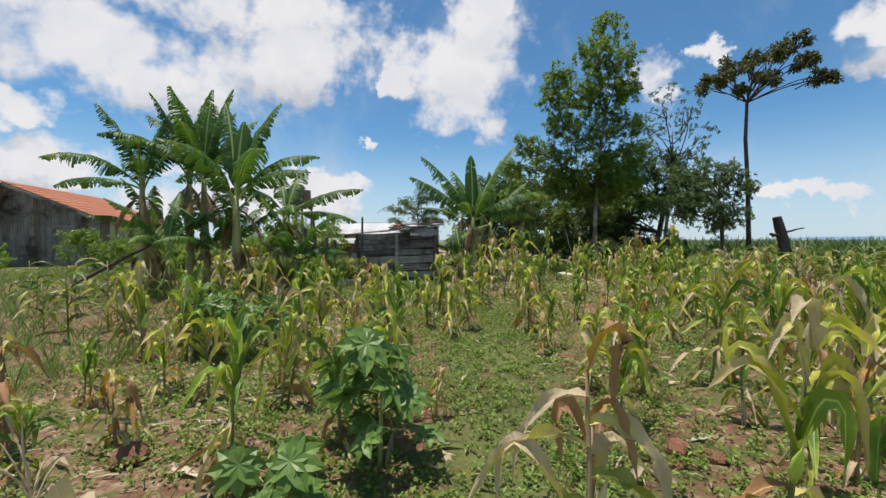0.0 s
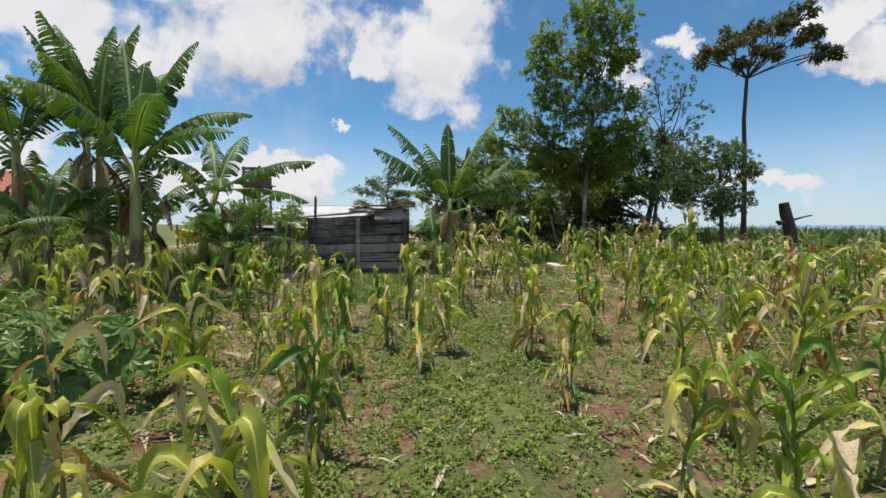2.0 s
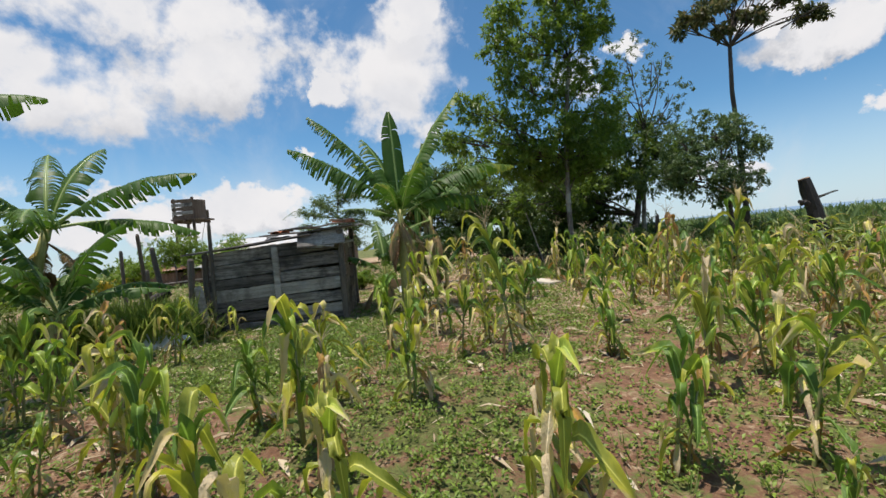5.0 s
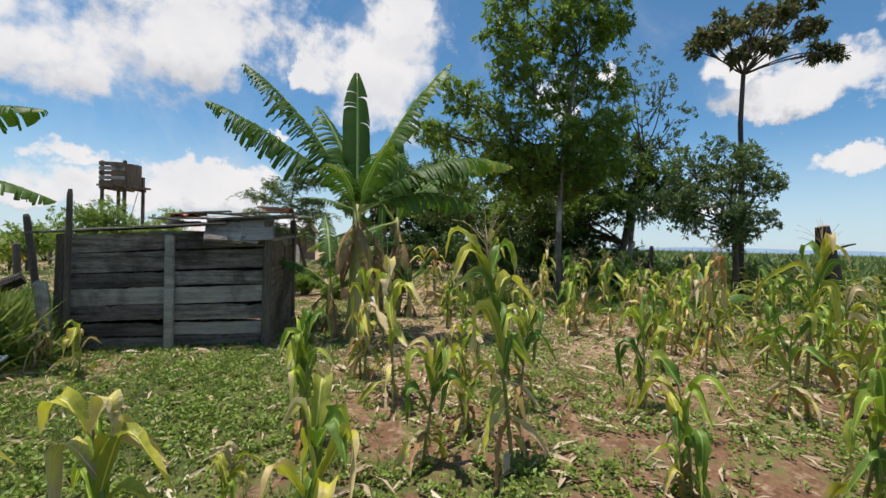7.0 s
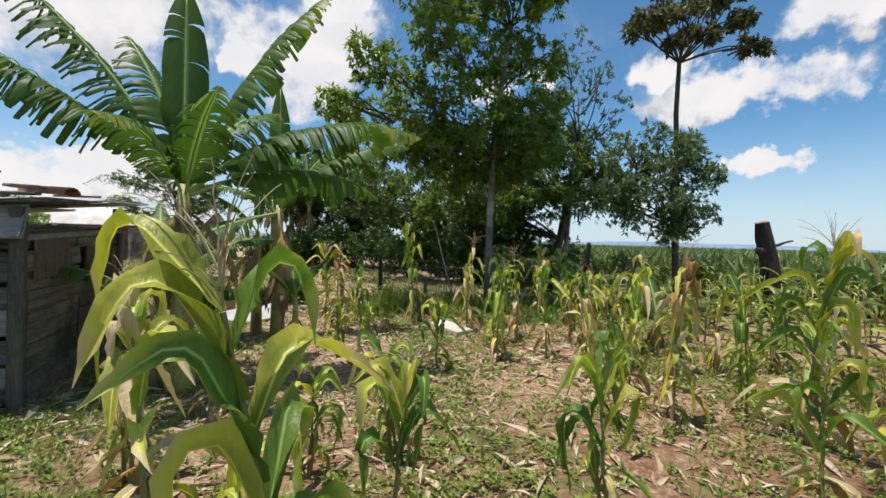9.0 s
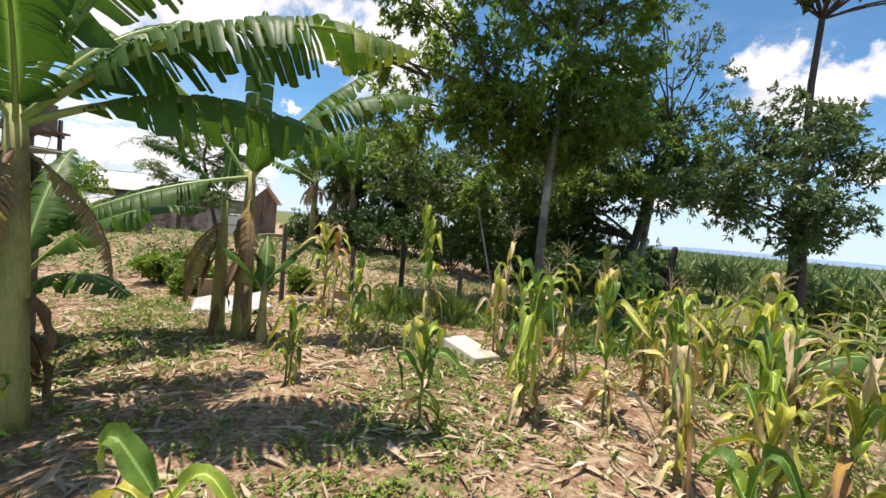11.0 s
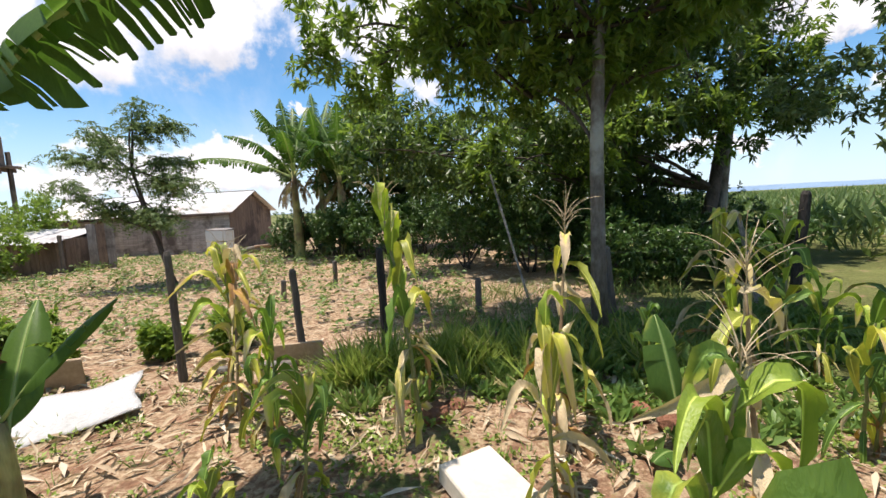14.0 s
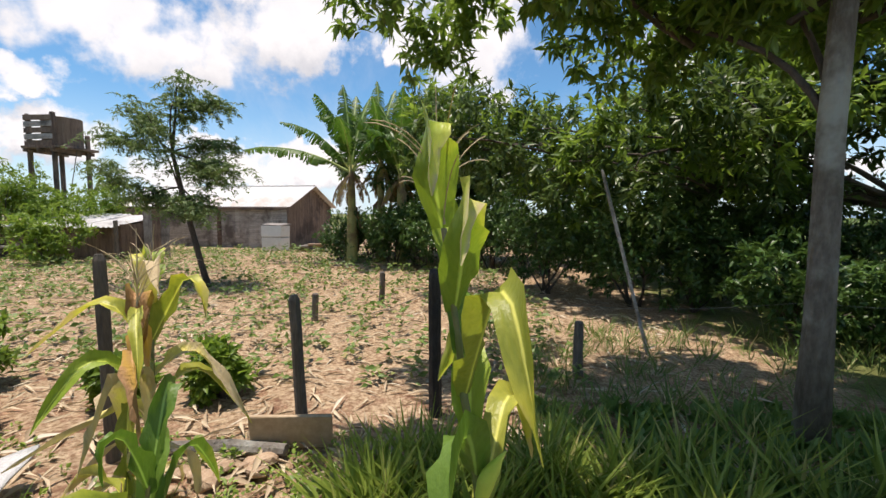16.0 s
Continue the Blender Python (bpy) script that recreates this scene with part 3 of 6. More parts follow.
def leaf_part(name, leaf, material, parent, label=""):
    v, f, along, across = leaf
    return mesh_object(name, v, f, material, parent, label, True, {"along": along, "across": across})


def tassel_shape(top, spread, size, count=9):
    top = Vector(top)
    pieces = [tube([top + Vector((random.uniform(-0.004, 0.004), random.uniform(-0.004, 0.004), size * k / 8)) for k in range(9)], [0.0032] + [0.0030 - 0.0002 * k for k in range(8)], 5, 0.4)]
    for i in range(count):
        a = i * 2.4 + random.uniform(-0.4, 0.4)
        pts = arch(top + Vector((0, 0, size * random.uniform(0.0, 0.35))), a, random.uniform(48, 82), size * random.uniform(0.45, 0.9), spread * random.uniform(0.3, 2.0), 9, random.uniform(-0.5, 0.5), 1.4)
        pieces.append(tube(pts, [0.0012] + [(0.0026 if k % 2 else 0.0017) * (1 - 0.05 * k) for k in range(8)] + [0.0008], 4, 0.35))
    return join(pieces)


def maize(style, seed, high=1.0):
    """A maize plant about that many metres high: stalk, hanging leaves and, on some, a tassel or an ear."""
    random.seed(seed)
    looks = dict(
        green=("green maize plant with drooping leaves in the field", "stalk_green", ("corn_green", "corn_green", "corn_pale", "corn_yellow")),
        pale=("light green maize plant with arched leaves", "stalk_green", ("corn_pale", "corn_pale", "corn_pale", "corn_green")),
        yellow=("yellowing maize plant with wilted hanging leaves", "stalk_green", ("corn_yellow", "corn_yellow", "corn_pale", "corn_dry")),
        dry=("dried straw-coloured maize plant with a withered stalk", "stalk_dry", ("corn_dry", "corn_dry", "corn_yellow", "corn_rust")),
        rust=("reddish-brown dried maize plant with curled leaves", "stalk_dry", ("corn_rust", "corn_dry", "corn_rust", "corn_yellow")),
    )
    label, stalk_mat, leaf_mats = looks[style]
    tall = high > 1.4
    plant = thing("maize_plant", (0, 0, 0), label, "maize", "maize plants in the field")
    lean = Vector((random.uniform(-0.07, 0.07), random.uniform(-0.07, 0.07), 0)) * high
    last = 10 if tall else 7
    reach_up = 0.80 * high
    stem = lambda u: Vector((lean.x * u * u, lean.y * u * u, -0.03 + reach_up * u))
    joints = [stem(i / last) + Vector((random.uniform(-0.007, 0.007), random.uniform(-0.007, 0.007), 0)) for i in range(last + 1)]
    pts, radii = [], []
    for i, j in enumerate(joints):
        r = 0.0135 * (1 - 0.6 * i / last) * (1.15 if tall else 1.0)
        pts += [j, j + (joints[min(i + 1, last)] - j) * 0.12 + Vector((0, 0, 0.001))]
        radii += [r * 1.25, r]
    v, f = tube(pts, radii, 7)
    mesh_object("stalk", v, f, MAT[stalk_mat], plant, smooth=True)
    limp = style in ("dry", "rust")
    az = random.uniform(0, 6)
    count = random.randint(13, 15) if tall else random.randint(10, 13)
    size = 1.25 if tall else 1.0
    for i in range(count):
        u = i / (count - 1)
        az += math.pi + random.uniform(-0.55, 0.55)
        at = stem(0.10 + 0.90 * u)
        low = u < 0.34
        length = (0.30 + 0.30 * math.sin(math.pi * (0.2 + 0.72 * u))) * random.uniform(0.75, 1.2) * size
        if (limp and random.random() < 0.75) or low:
            made = maize_leaf(at, az, random.uniform(10, 60), length * 0.85, random.uniform(0.035, 0.06) * size, random.uniform(100, 150), random.uniform(-3.5, 3.5), 0.5, 12, 0.5)
            mat = MAT[random.choice(("corn_dry", "corn_dry", "corn_rust", "corn_yellow"))] if low and not limp and random.random() < 0.8 else MAT[random.choice(leaf_mats)]
        else:
            made = maize_leaf(at, az, random.uniform(48, 80), length, random.uniform(0.058, 0.09) * size, random.uniform(80, 160), random.uniform(-1.6, 1.6), 0.34, 14, 0.8, random.uniform(0.15, 0.55))
            mat = MAT[random.choice(leaf_mats)]
        leaf_part("leaf", made, mat, plant)
    for i in range(6 if tall else 4):
        a = random.uniform(0, 6.28)
        made = maize_leaf((0, 0, random.uniform(0.05, 0.38) * high), a, random.uniform(-10, 35), random.uniform(0.2, 0.38) * size, random.uniform(0.025, 0.05), random.uniform(70, 110), random.uniform(-4, 4), 0.5, 8, 0.4)
        leaf_part("dry_leaf", made, MAT[random.choice(("corn_dry", "corn_dry", "corn_rust"))], plant, "dead hanging lower leaf")
    if random.random() < 0.5 and not tall:
        off, reach = random.uniform(0, 6.28), random.uniform(0.45, 0.62)
        root = Vector((math.cos(off), math.sin(off), 0)) * 0.05
        side = root * 1.6
        v, f = tube([root + Vector((0, 0, -0.03)), root + side * 0.4 + Vector((0, 0, reach * 0.5)), root + side + Vector((0, 0, reach))], [0.013, 0.011, 0.006], 7)
        mesh_object("stalk", v, f, MAT[stalk_mat], plant, smooth=True)
        for i in range(5):
            made = maize_leaf(root + side * (0.3 + 0.14 * i) + Vector((0, 0, reach * (0.35 + 0.16 * i))), off + i * 2.6, random.uniform(55, 80), random.uniform(0.3, 0.5), random.uniform(0.045, 0.07), random.uniform(90, 155), random.uniform(-1.4, 1.4), 0.34, 11, 0.8, random.uniform(0.15, 0.5))
            leaf_part("leaf", made, MAT[random.choice(leaf_mats)], plant)
    if tall or random.random() < 0.35:
        v, f = tassel_shape(joints[last] + Vector((0, 0, 0.01)), 45, 0.34 if tall else 0.22, 14 if tall else 10)
        mesh_object("tassel", v, f, MAT["tassel"], plant, "straw-coloured branching tassel")
    if style in ("dry", "yellow", "rust") or tall:
        v, f = tube(arch(joints[last // 2], az + 1, 68, 0.2, 20, 6), [0.008, 0.02, 0.025, 0.023, 0.017, 0.008, 0.002], 7, 0.08)
        mesh_object("ear", v, f, MAT["corn_dry" if limp else "corn_pale"], plant, "husked ear on the stalk", True)
    return plant


STYLES = ("green", "pale", "yellow", "dry", "rust")
PLANTS = {s: [maize(s, 100 * i + k) for k in range(5 if s in ("green", "yellow") else 4)] for i, s in enumerate(STYLES)}
TALL_PLANTS = {s: [maize(s, 1000 + 100 * i + k, 1.75) for k in range(2)] for i, s in enumerate(STYLES)}
random.seed(5)
used, standing = set(), []


def plant_maize(x, y, tall, style):
    high = tall > 1.4
    kinds = (TALL_PLANTS if high else PLANTS)[style]
    first = kinds[(len(standing) * 7 + int(x * 13)) % len(kinds)]
    if high:
        tall /= 1.75
        wide = random.uniform(0.95, 1.05) * (0.5 + 0.5 * tall)
    else:
        wide = min(tall, 0.68 + 0.25 * tall) * random.uniform(0.95, 1.1)
    m = pose(x, y, float(level(x, y)), random.uniform(-5, 5), random.uniform(-5, 5), random.uniform(0, 360)) @ Matrix.Diagonal((wide, wide, tall, 1))
    if first.name in used:
        copy_thing(first, m @ Matrix.Diagonal((*(1 / s for s in first.scale), 1)))
    else:
        first.matrix_basis = m
        used.add(first.name)
    standing.append((x, y))


GREEN_PLANTS = [(2.2, 2.47, 0.79), (-2.67, 2.57, 0.61), (2.86, 4.41, 1.49), (-0.59, 4.82, 0.95), (1.48, 5.88, 0.88), (-2.05, 5.97, 0.76), (-1.58, 6.47, 0.61), (4.65, 6.52, 0.82), (2.66, 6.73, 0.5), (-2.26, 6.8, 1.11), (-0.26, 7.16, 0.96), (3.06, 7.28, 1.03), (2.33, 7.46, 0.93), (-0.95, 7.89, 1.12), (-1.75, 8.2, 0.59), (-0.49, 8.82, 0.82), (3.06, 9.46, 1), (2.07, 9.98, 1.88), (2.5, 10.95, 1.15), (3.70, 10.72, 1.2), (6.09, 11.1, 1.96), (-2.33, 11.21, 1), (2.13, 11.81, 0.83), (2.76, 11.91, 0.99), (1.34, 12.94, 0.79), (3.71, 13.79, 1.01), (5.34, 13.84, 1.5), (2.59, 14.63, 0.85), (3.15, 15.48, 0.62), (3.5, 15.92, 0.93), (7.67, 16.61, 0.98), (4.24, 16.62, 2.05), (3.09, 16.71, 1.12), (7.84, 17.04, 1.58)]
PALE_PLANTS = [(-1.42, 2.77, 1.15), (-3.33, 3.83, 0.69), (1.96, 4.01, 1.04), (0.58, 10.52, 1.11), (6.15, 11.65, 0.74), (4.69, 11.75, 0.94), (5.87, 13.65, 1.29), (4.67, 14.01, 1.39), (4.99, 14.75, 1.44), (6.3, 16.9, 0.8)]
YELLOW_PLANTS = [(1.43, 3.28, 0.94), (-2.23, 3.96, 0.94), (-2.78, 4.12, 0.79), (-0.95, 4.52, 0.76), (2.58, 5.82, 1.07), (3.29, 6.13, 1.16), (1.39, 6.8, 1.22), (0.5, 7.05, 1), (3.67, 7.93, 0.94), (-1.4, 8.4, 1.11), (0.28, 9.6, 0.54), (1.9, 10.52, 0.88), (1.34, 11.24, 1.6), (1.08, 11.9, 1.4), (-1.92, 12.4, 0.68), (6.79, 13.73, 1.65), (2.62, 17.38, 1.6), (7.53, 17.71, 1.65)]
DRY_PLANTS = [(-2.55, 12.7, 0.75), (-2.9, 12.35, 0.6), (-0.06, 3.59, 0.59), (-2.63, 5.3, 0.8), (1.32, 5.56, 0.69), (3.97, 5.56, 0.98), (-2.67, 6.45, 1.05), (5.36, 12.98, 1.28), (6.14, 14.09, 1.45), (5.57, 15.05, 1.65), (5.16, 16.24, 1.85)]
RUST_PLANTS = [(0.55, 1.42, 1.38), (2.62, 2.59, 1.07), (-2.38, 3, 0.83), (2.79, 5.53, 0.5), (1.59, 7.38, 1.03), (5.33, 11.75, 1.8), (2.8, 17, 1.6)]
for style, group_spots in zip(STYLES, (GREEN_PLANTS, PALE_PLANTS, YELLOW_PLANTS, DRY_PLANTS, RUST_PLANTS)):
    for x, y, tall in group_spots:
        plant_maize(x, y, tall, style)



# the camera's route in rounded points; filler maize is kept clear of it
CAMERA_ROUTE = [(0, -1), (0, 1.8), (0.65, 4.5), (1.1, 7.7), (2.25, 9.3), (3.6, 11.4), (4.1, 13.3), (4.1, 15.6)]


def near_route(x, y, gap):
    for a, b in zip(CAMERA_ROUTE[:-1], CAMERA_ROUTE[1:]):
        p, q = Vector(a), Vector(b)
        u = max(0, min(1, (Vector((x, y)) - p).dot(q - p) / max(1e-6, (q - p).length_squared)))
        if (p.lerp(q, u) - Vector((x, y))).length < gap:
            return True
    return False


def kept_free(x, y):
    """Places where no maize stands."""
    hut = -4.2 < x < 0.6 and 12.6 < y < 17.5
    yard = -3.0 < x < 0.9 and 9.2 < y < 13.5
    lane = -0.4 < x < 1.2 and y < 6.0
    bananas = x < -3.6 and y > 8.5
    plot = y > 17.3
    west = x < 3.45 and y > 12.0
    return hut or yard or lane or bananas or plot or west


fill = 0
for row in range(46):
    for step in range(34):
        x, y = -5.4 + row * 0.78 + random.uniform(-0.2, 0.2), 1.2 + step * 0.60 + random.uniform(-0.18, 0.18)
        if x > 8.5 or y > 17.2 or kept_free(x, y) or near_route(x, y, 0.75) or any((x - a) ** 2 + (y - b) ** 2 < 0.22 for a, b in standing):
            continue
        if random.random() < (0.20 if y < 11 else 0.34) or (x < -1 and random.random() < 0.2):
            continue
        plant_maize(x, y, random.uniform(0.9, 1.4), random.choices(STYLES, (30, 14, 30, 18, 8))[0])
        fill += 1


for model in [p for kinds in (PLANTS, TALL_PLANTS) for group_of in kinds.values() for p in group_of if p.name not in used]:
    for ob in list(model.children) + [model]:
        bpy.data.objects.remove(ob)


def maize_stand(name, spots, label):
    """Many far maize plants as one mesh."""
    r = np.random.default_rng(21)
    parts_v, parts_f, along, across, n = [], [], [], [], 0
    random.seed(9)
    models = []
    for k in range(8):
        pieces = []
        tall = random.uniform(0.95, 1.3)
        v, f = tube([(0, 0, 0), (0.01, 0, tall * 0.45), (0.03, 0.01, tall * 0.85)], [0.014, 0.011, 0.006], 4)
        quads_only = [q for q in f if len(q) == 4]
        pieces.append((v, quads_only, [0.9] * len(v), [1.0] * len(v)))
        az = random.uniform(0, 6)
        for i in range(8):
            az += math.pi + random.uniform(-0.6, 0.6)
            pieces.append(maize_leaf((0, 0, tall * (0.15 + 0.09 * i)), az, random.uniform(40, 75), random.uniform(0.4, 0.65), 0.075, random.uniform(90, 160), 0.3, 0.2, 5))
        mv, mf, ma, mc, c = [], [], [], [], 0
        for v, f, a, ac in pieces:
            mv += [tuple(p) for p in v]
            mf += [tuple(i + c for i in q) for q in f]
            ma += a
            mc += ac
            c += len(v)
        models.append((np.array(mv), np.array(mf), np.array(ma), np.array(mc)))
    for x, y in spots:
        v, f, a, c = models[r.integers(8)]
        t, s = r.uniform(0, 6.28), r.uniform(0.8, 1.15)
        turned = np.stack([v[:, 0] * np.cos(t) - v[:, 1] * np.sin(t), v[:, 0] * np.sin(t) + v[:, 1] * np.cos(t), v[:, 2]], 1) * s + np.array([x, y, float(level(x, y))])
        parts_v.append(turned)
        parts_f.append(f + n)
        age = r.normal(0.0, 0.28)
        along.append(a + age)
        across.append(c)
        n += len(v)
    ob = mesh_object(name, np.concatenate(parts_v), np.concatenate(parts_f), MAT["corn_stand"], None, "", False, {"along": np.concatenate(along), "across": np.concatenate(across)})
    return tagged(ob, label, "maize", kind="stuff")


MAT["corn_stand"] = blade_material("maize_stand_leaf", (0.07, 0.13, 0.025), (0.22, 0.28, 0.07), (0.50, 0.40, 0.21), 0.42)
spots = [(8.6 + i * 0.75 + random.uniform(-0.25, 0.25), -1 + j * 0.55 + random.uniform(-0.2, 0.2)) for i in range(22) for j in range(46) if random.random() < 0.8]
spots = [(x, y) for x, y in spots if not (9.8 < x < 13.6 and 16.2 < y < 19.5) and y < 17.0 + max(0, x - 9) * 0.7]
spots += [(-5.6 - i * 0.8 + random.uniform(-0.3, 0.3), 2.0 + j * 0.6 + random.uniform(-0.2, 0.2)) for i in range(13) for j in range(16) if random.random() < 0.5 and 2.0 + j * 0.6 < 8.6 + i * 0.15]
maize_stand("maize_stand", spots, "far stand of green and yellowing maize plants")

# far crop rows to the horizon
random.seed(31)
r2 = np.random.default_rng(31)
n = 52000
dist = 14 + 190 * r2.uniform(0, 1, n) ** 1.9
ang = np.radians(r2.uniform(26, 100, n))
fx, fy = 3 + np.sin(ang) * dist, 8 + np.cos(ang) * dist
keep = (fx > 14) | (fy > 24)
keep &= fx > 9.5
fx, fy, dist = fx[keep], fy[keep], dist[keep]
centres = np.stack([fx, fy, level(fx, fy) + r2.uniform(0.0, 0.75, len(fx)) - 3.0 * smoothstep(60, 1500, np.hypot(fx, fy))], 1)
ways = np.stack([r2.normal(0, 0.5, len(fx)), r2.normal(0, 0.5, len(fx)), np.ones(len(fx))], 1)
v, f = leaf_cloud(centres, ways, 0.75, 0.11, r2, 0.4)
tagged(mesh_object("crop_rows", v, f, MAT["leaf_field"]), "green crop standing across the wide field", "crop", kind="stuff")

# ---- trees ----


def crown_leaves(lobes, length, width, per, seed, hang=0.25, sprig=11, open_share=0.0, flat=0.8):
    """Leaves in sprigs over lumpy lobes (x, y, z, radius), with gaps."""
    r = np.random.default_rng(seed)
    clouds = []
    lumps = []
    for x, y, z, rad in lobes:
        lumps.append((x, y, z, rad * 0.78))
        for _ in range(5):
            d = r.normal(0, 1, 3)
            d *= rad * r.uniform(0.7, 0.95) / np.linalg.norm(d)
            lumps.append((x + d[0], y + d[1], z + d[2] * 0.9, rad * r.uniform(0.3, 0.5)))
    for x, y, z, rad in lumps:
        k = max(6, int(per * rad * rad * (1 - open_share)))
        d = r.normal(0, 1, (k, 3))
        d /= np.linalg.norm(d, axis=1, keepdims=True)
        reach = rad * (0.45 + 0.62 * r.uniform(0, 1, k) ** 0.6) * (1 + 0.25 * np.sin(5 * d[:, 0] + x) * np.cos(4 * d[:, 1] + z))
        at = np.array([x, y, z]) + d * reach[:, None] * np.array([1, 1, flat])
        twig = np.repeat(r.normal(0, length * 0.5, (k, 3)), sprig, 0) * np.tile(np.linspace(-0.5, 0.5, sprig), k)[:, None]
        c = np.repeat(at, sprig, 0) + twig + r.normal(0, length * 0.10, (k * sprig, 3))
        ways = np.repeat(d * 0.45 + np.array([0, 0, 0.25 - hang]), sprig, 0) + r.normal(0, 0.8, (k * sprig, 3))
        clouds.append(leaf_cloud(c, ways, length, width, r, 0.1))
    return merge_clouds(clouds)


def branch(a, b, r0, r1, sag=0.12, steps=6, sides=6):
    a, b = Vector(a), Vector(b)
    side = Vector((random.uniform(-1, 1), random.uniform(-1, 1), random.uniform(-0.2, 0.8))) * (b - a).length * sag
    pts = [a.lerp(b, i / steps) + side * math.sin(math.pi * i / steps) + Vector((random.uniform(-1, 1), random.uniform(-1, 1), random.uniform(-1, 1))) * r0 * 0.35 * (0 < i < steps) for i in range(steps + 1)]
    return tube(pts, [r0 + (r1 - r0) * i / steps for i in range(steps + 1)], sides, 0.06)


def tree(base, trunk, radius, lobes, leaf, label, leaf_size, per, seed, bark="bark_dark", hang=0.25, forks=2, open_share=0.0, second=None, flat=0.8, sprig=11):
    """trunk: points above the base; limbs reach from its upper part into every lobe."""
    random.seed(seed)
    x, y = base
    z = float(level(x, y))
    top = thing("tree", (0, 0, 0), label, "tree")
    pts = [Vector((x, y, z - 0.1))] + [Vector(p) for p in trunk]
    flare = [1.35] + [1 - 0.42 * i / len(trunk) for i in range(len(trunk))]
    v, f = tube(pts, [radius * k for k in flare], 10, 0.05)
    mesh_object("trunk", v, f, MAT[bark], top, smooth=True)
    heads = pts[-forks:]
    for lx, ly, lz, lr in lobes:
        goal = Vector((lx, ly, lz))
        start = min(heads, key=lambda p: (p - goal).length + (p.z > lz) * 2)
        v, f = join([branch(start, goal, radius * 0.34, 0.015)] + [branch(goal.lerp(start, random.uniform(0.1, 0.5)), goal + Vector((random.uniform(-1, 1), random.uniform(-1, 1), random.uniform(-0.6, 0.9))) * lr * 0.85, 0.03, 0.008, 0.2, 4, 5) for _ in range(3)])
        mesh_object("limb", v, f, MAT["bark_dark"], top, smooth=True)
    v, f = crown_leaves(lobes, leaf_size[0], leaf_size[1], per, seed, hang, sprig, open_share, flat)
    mesh_object("crown", v, f, MAT[leaf], top)
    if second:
        # second layer in a lighter green, raised and slightly wider than the first
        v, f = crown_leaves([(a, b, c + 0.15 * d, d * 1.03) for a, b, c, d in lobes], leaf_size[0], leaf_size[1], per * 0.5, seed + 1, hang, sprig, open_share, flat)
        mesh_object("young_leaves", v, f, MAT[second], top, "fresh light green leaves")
    return top


MAIN_TREE = [(7.47, 18.07, 9.06, 0.86), (6.43, 18.14, 9.42, 0.85), (7.38, 19.07, 10.8, 0.76), (4.73, 17.77, 8.27, 0.62), (4.66, 18.68, 7.57, 0.62), (5.93, 18.91, 8.03, 0.89), (6.85, 17.94, 7.68, 1.05), (7.71, 17.7, 7.82, 0.6), (4.99, 18.09, 6.38, 0.70), (6.53, 18.78, 6.55, 1.11),
             (7.93, 18.61, 6.54, 0.9), (3.49, 17.87, 5.4, 0.55), (3.01, 18.38, 4.67, 0.5), (4.74, 18.8, 5.05, 1.0), (6.12, 18.36, 4.87, 1.15), (7.86, 18.74, 5.09, 1.0), (8.8, 19.34, 5.47, 0.65), (5.33, 19.37, 4.0, 0.95), (6.93, 19.32, 3.9, 0.95), (3.89, 19.97, 4.08, 0.85),
             (5.6, 18.3, 4.0, 0.65), (6.4, 18.9, 3.75, 0.7), (7.3, 18.1, 3.9, 0.7), (6.0, 19.7, 3.6, 0.7), (7.6, 19.3, 3.7, 0.75), (5.0, 18.9, 4.0, 0.6), (8.2, 18.5, 4.2, 0.7)]
ROUND_TREE = [(10.76, 18.10, 3.92, 0.83), (11.81, 17.90, 4.47, 0.88), (12.85, 18.20, 3.73, 0.86), (11.02, 17.80, 2.82, 0.86), (12.93, 18.00, 2.61, 0.66), (10.24, 18.40, 2.99, 0.77), (12.06, 17.90, 2.50, 0.76), (12.83, 18.10, 4.43, 0.58)]
ROUND_TREE = [(2.2 + (x - 2.2) * 0.91, 9.3 + (y - 9.3) * 0.91, 1.73 + (z - 1.73) * 0.91, r * 0.98) for x, y, z, r in ROUND_TREE]
SPARSE_TREE = [(11.53, 22.40, 8.77, 0.99), (12.81, 22.40, 8.55, 0.88), (13.63, 22.40, 7.09, 0.69), (10.50, 22.40, 7.54, 0.97), (12.12, 22.40, 7.32, 0.80), (13.41, 22.40, 6.08, 0.51), (11.22, 22.40, 6.50, 0.73)]
TALL_TREE = [(11.94, 19.50, 8.61, 0.53), (13.37, 19.90, 9.47, 0.75), (13.99, 19.30, 9.61, 0.73), (15.60, 19.90, 10.38, 0.75), (16.40, 19.60, 10.63, 0.66), (14.85, 19.40, 8.88, 0.56), (17.56, 20.00, 9.23, 0.54), (18.07, 19.60, 9.00, 0.40), (13.84, 19.80, 8.51, 0.41), (16.38, 19.40, 9.64, 0.52)]
TALL_TREE = [(x, y, z, r * 0.72) for x, y, z, r in TALL_TREE] + [(12.6, 19.2, 8.85, 0.32), (14.6, 20.2, 10.0, 0.36), (15.3, 19.2, 10.1, 0.34), (12.9, 20.0, 9.1, 0.32), (17.0, 19.7, 9.9, 0.3), (15.1, 20.3, 9.3, 0.3)]
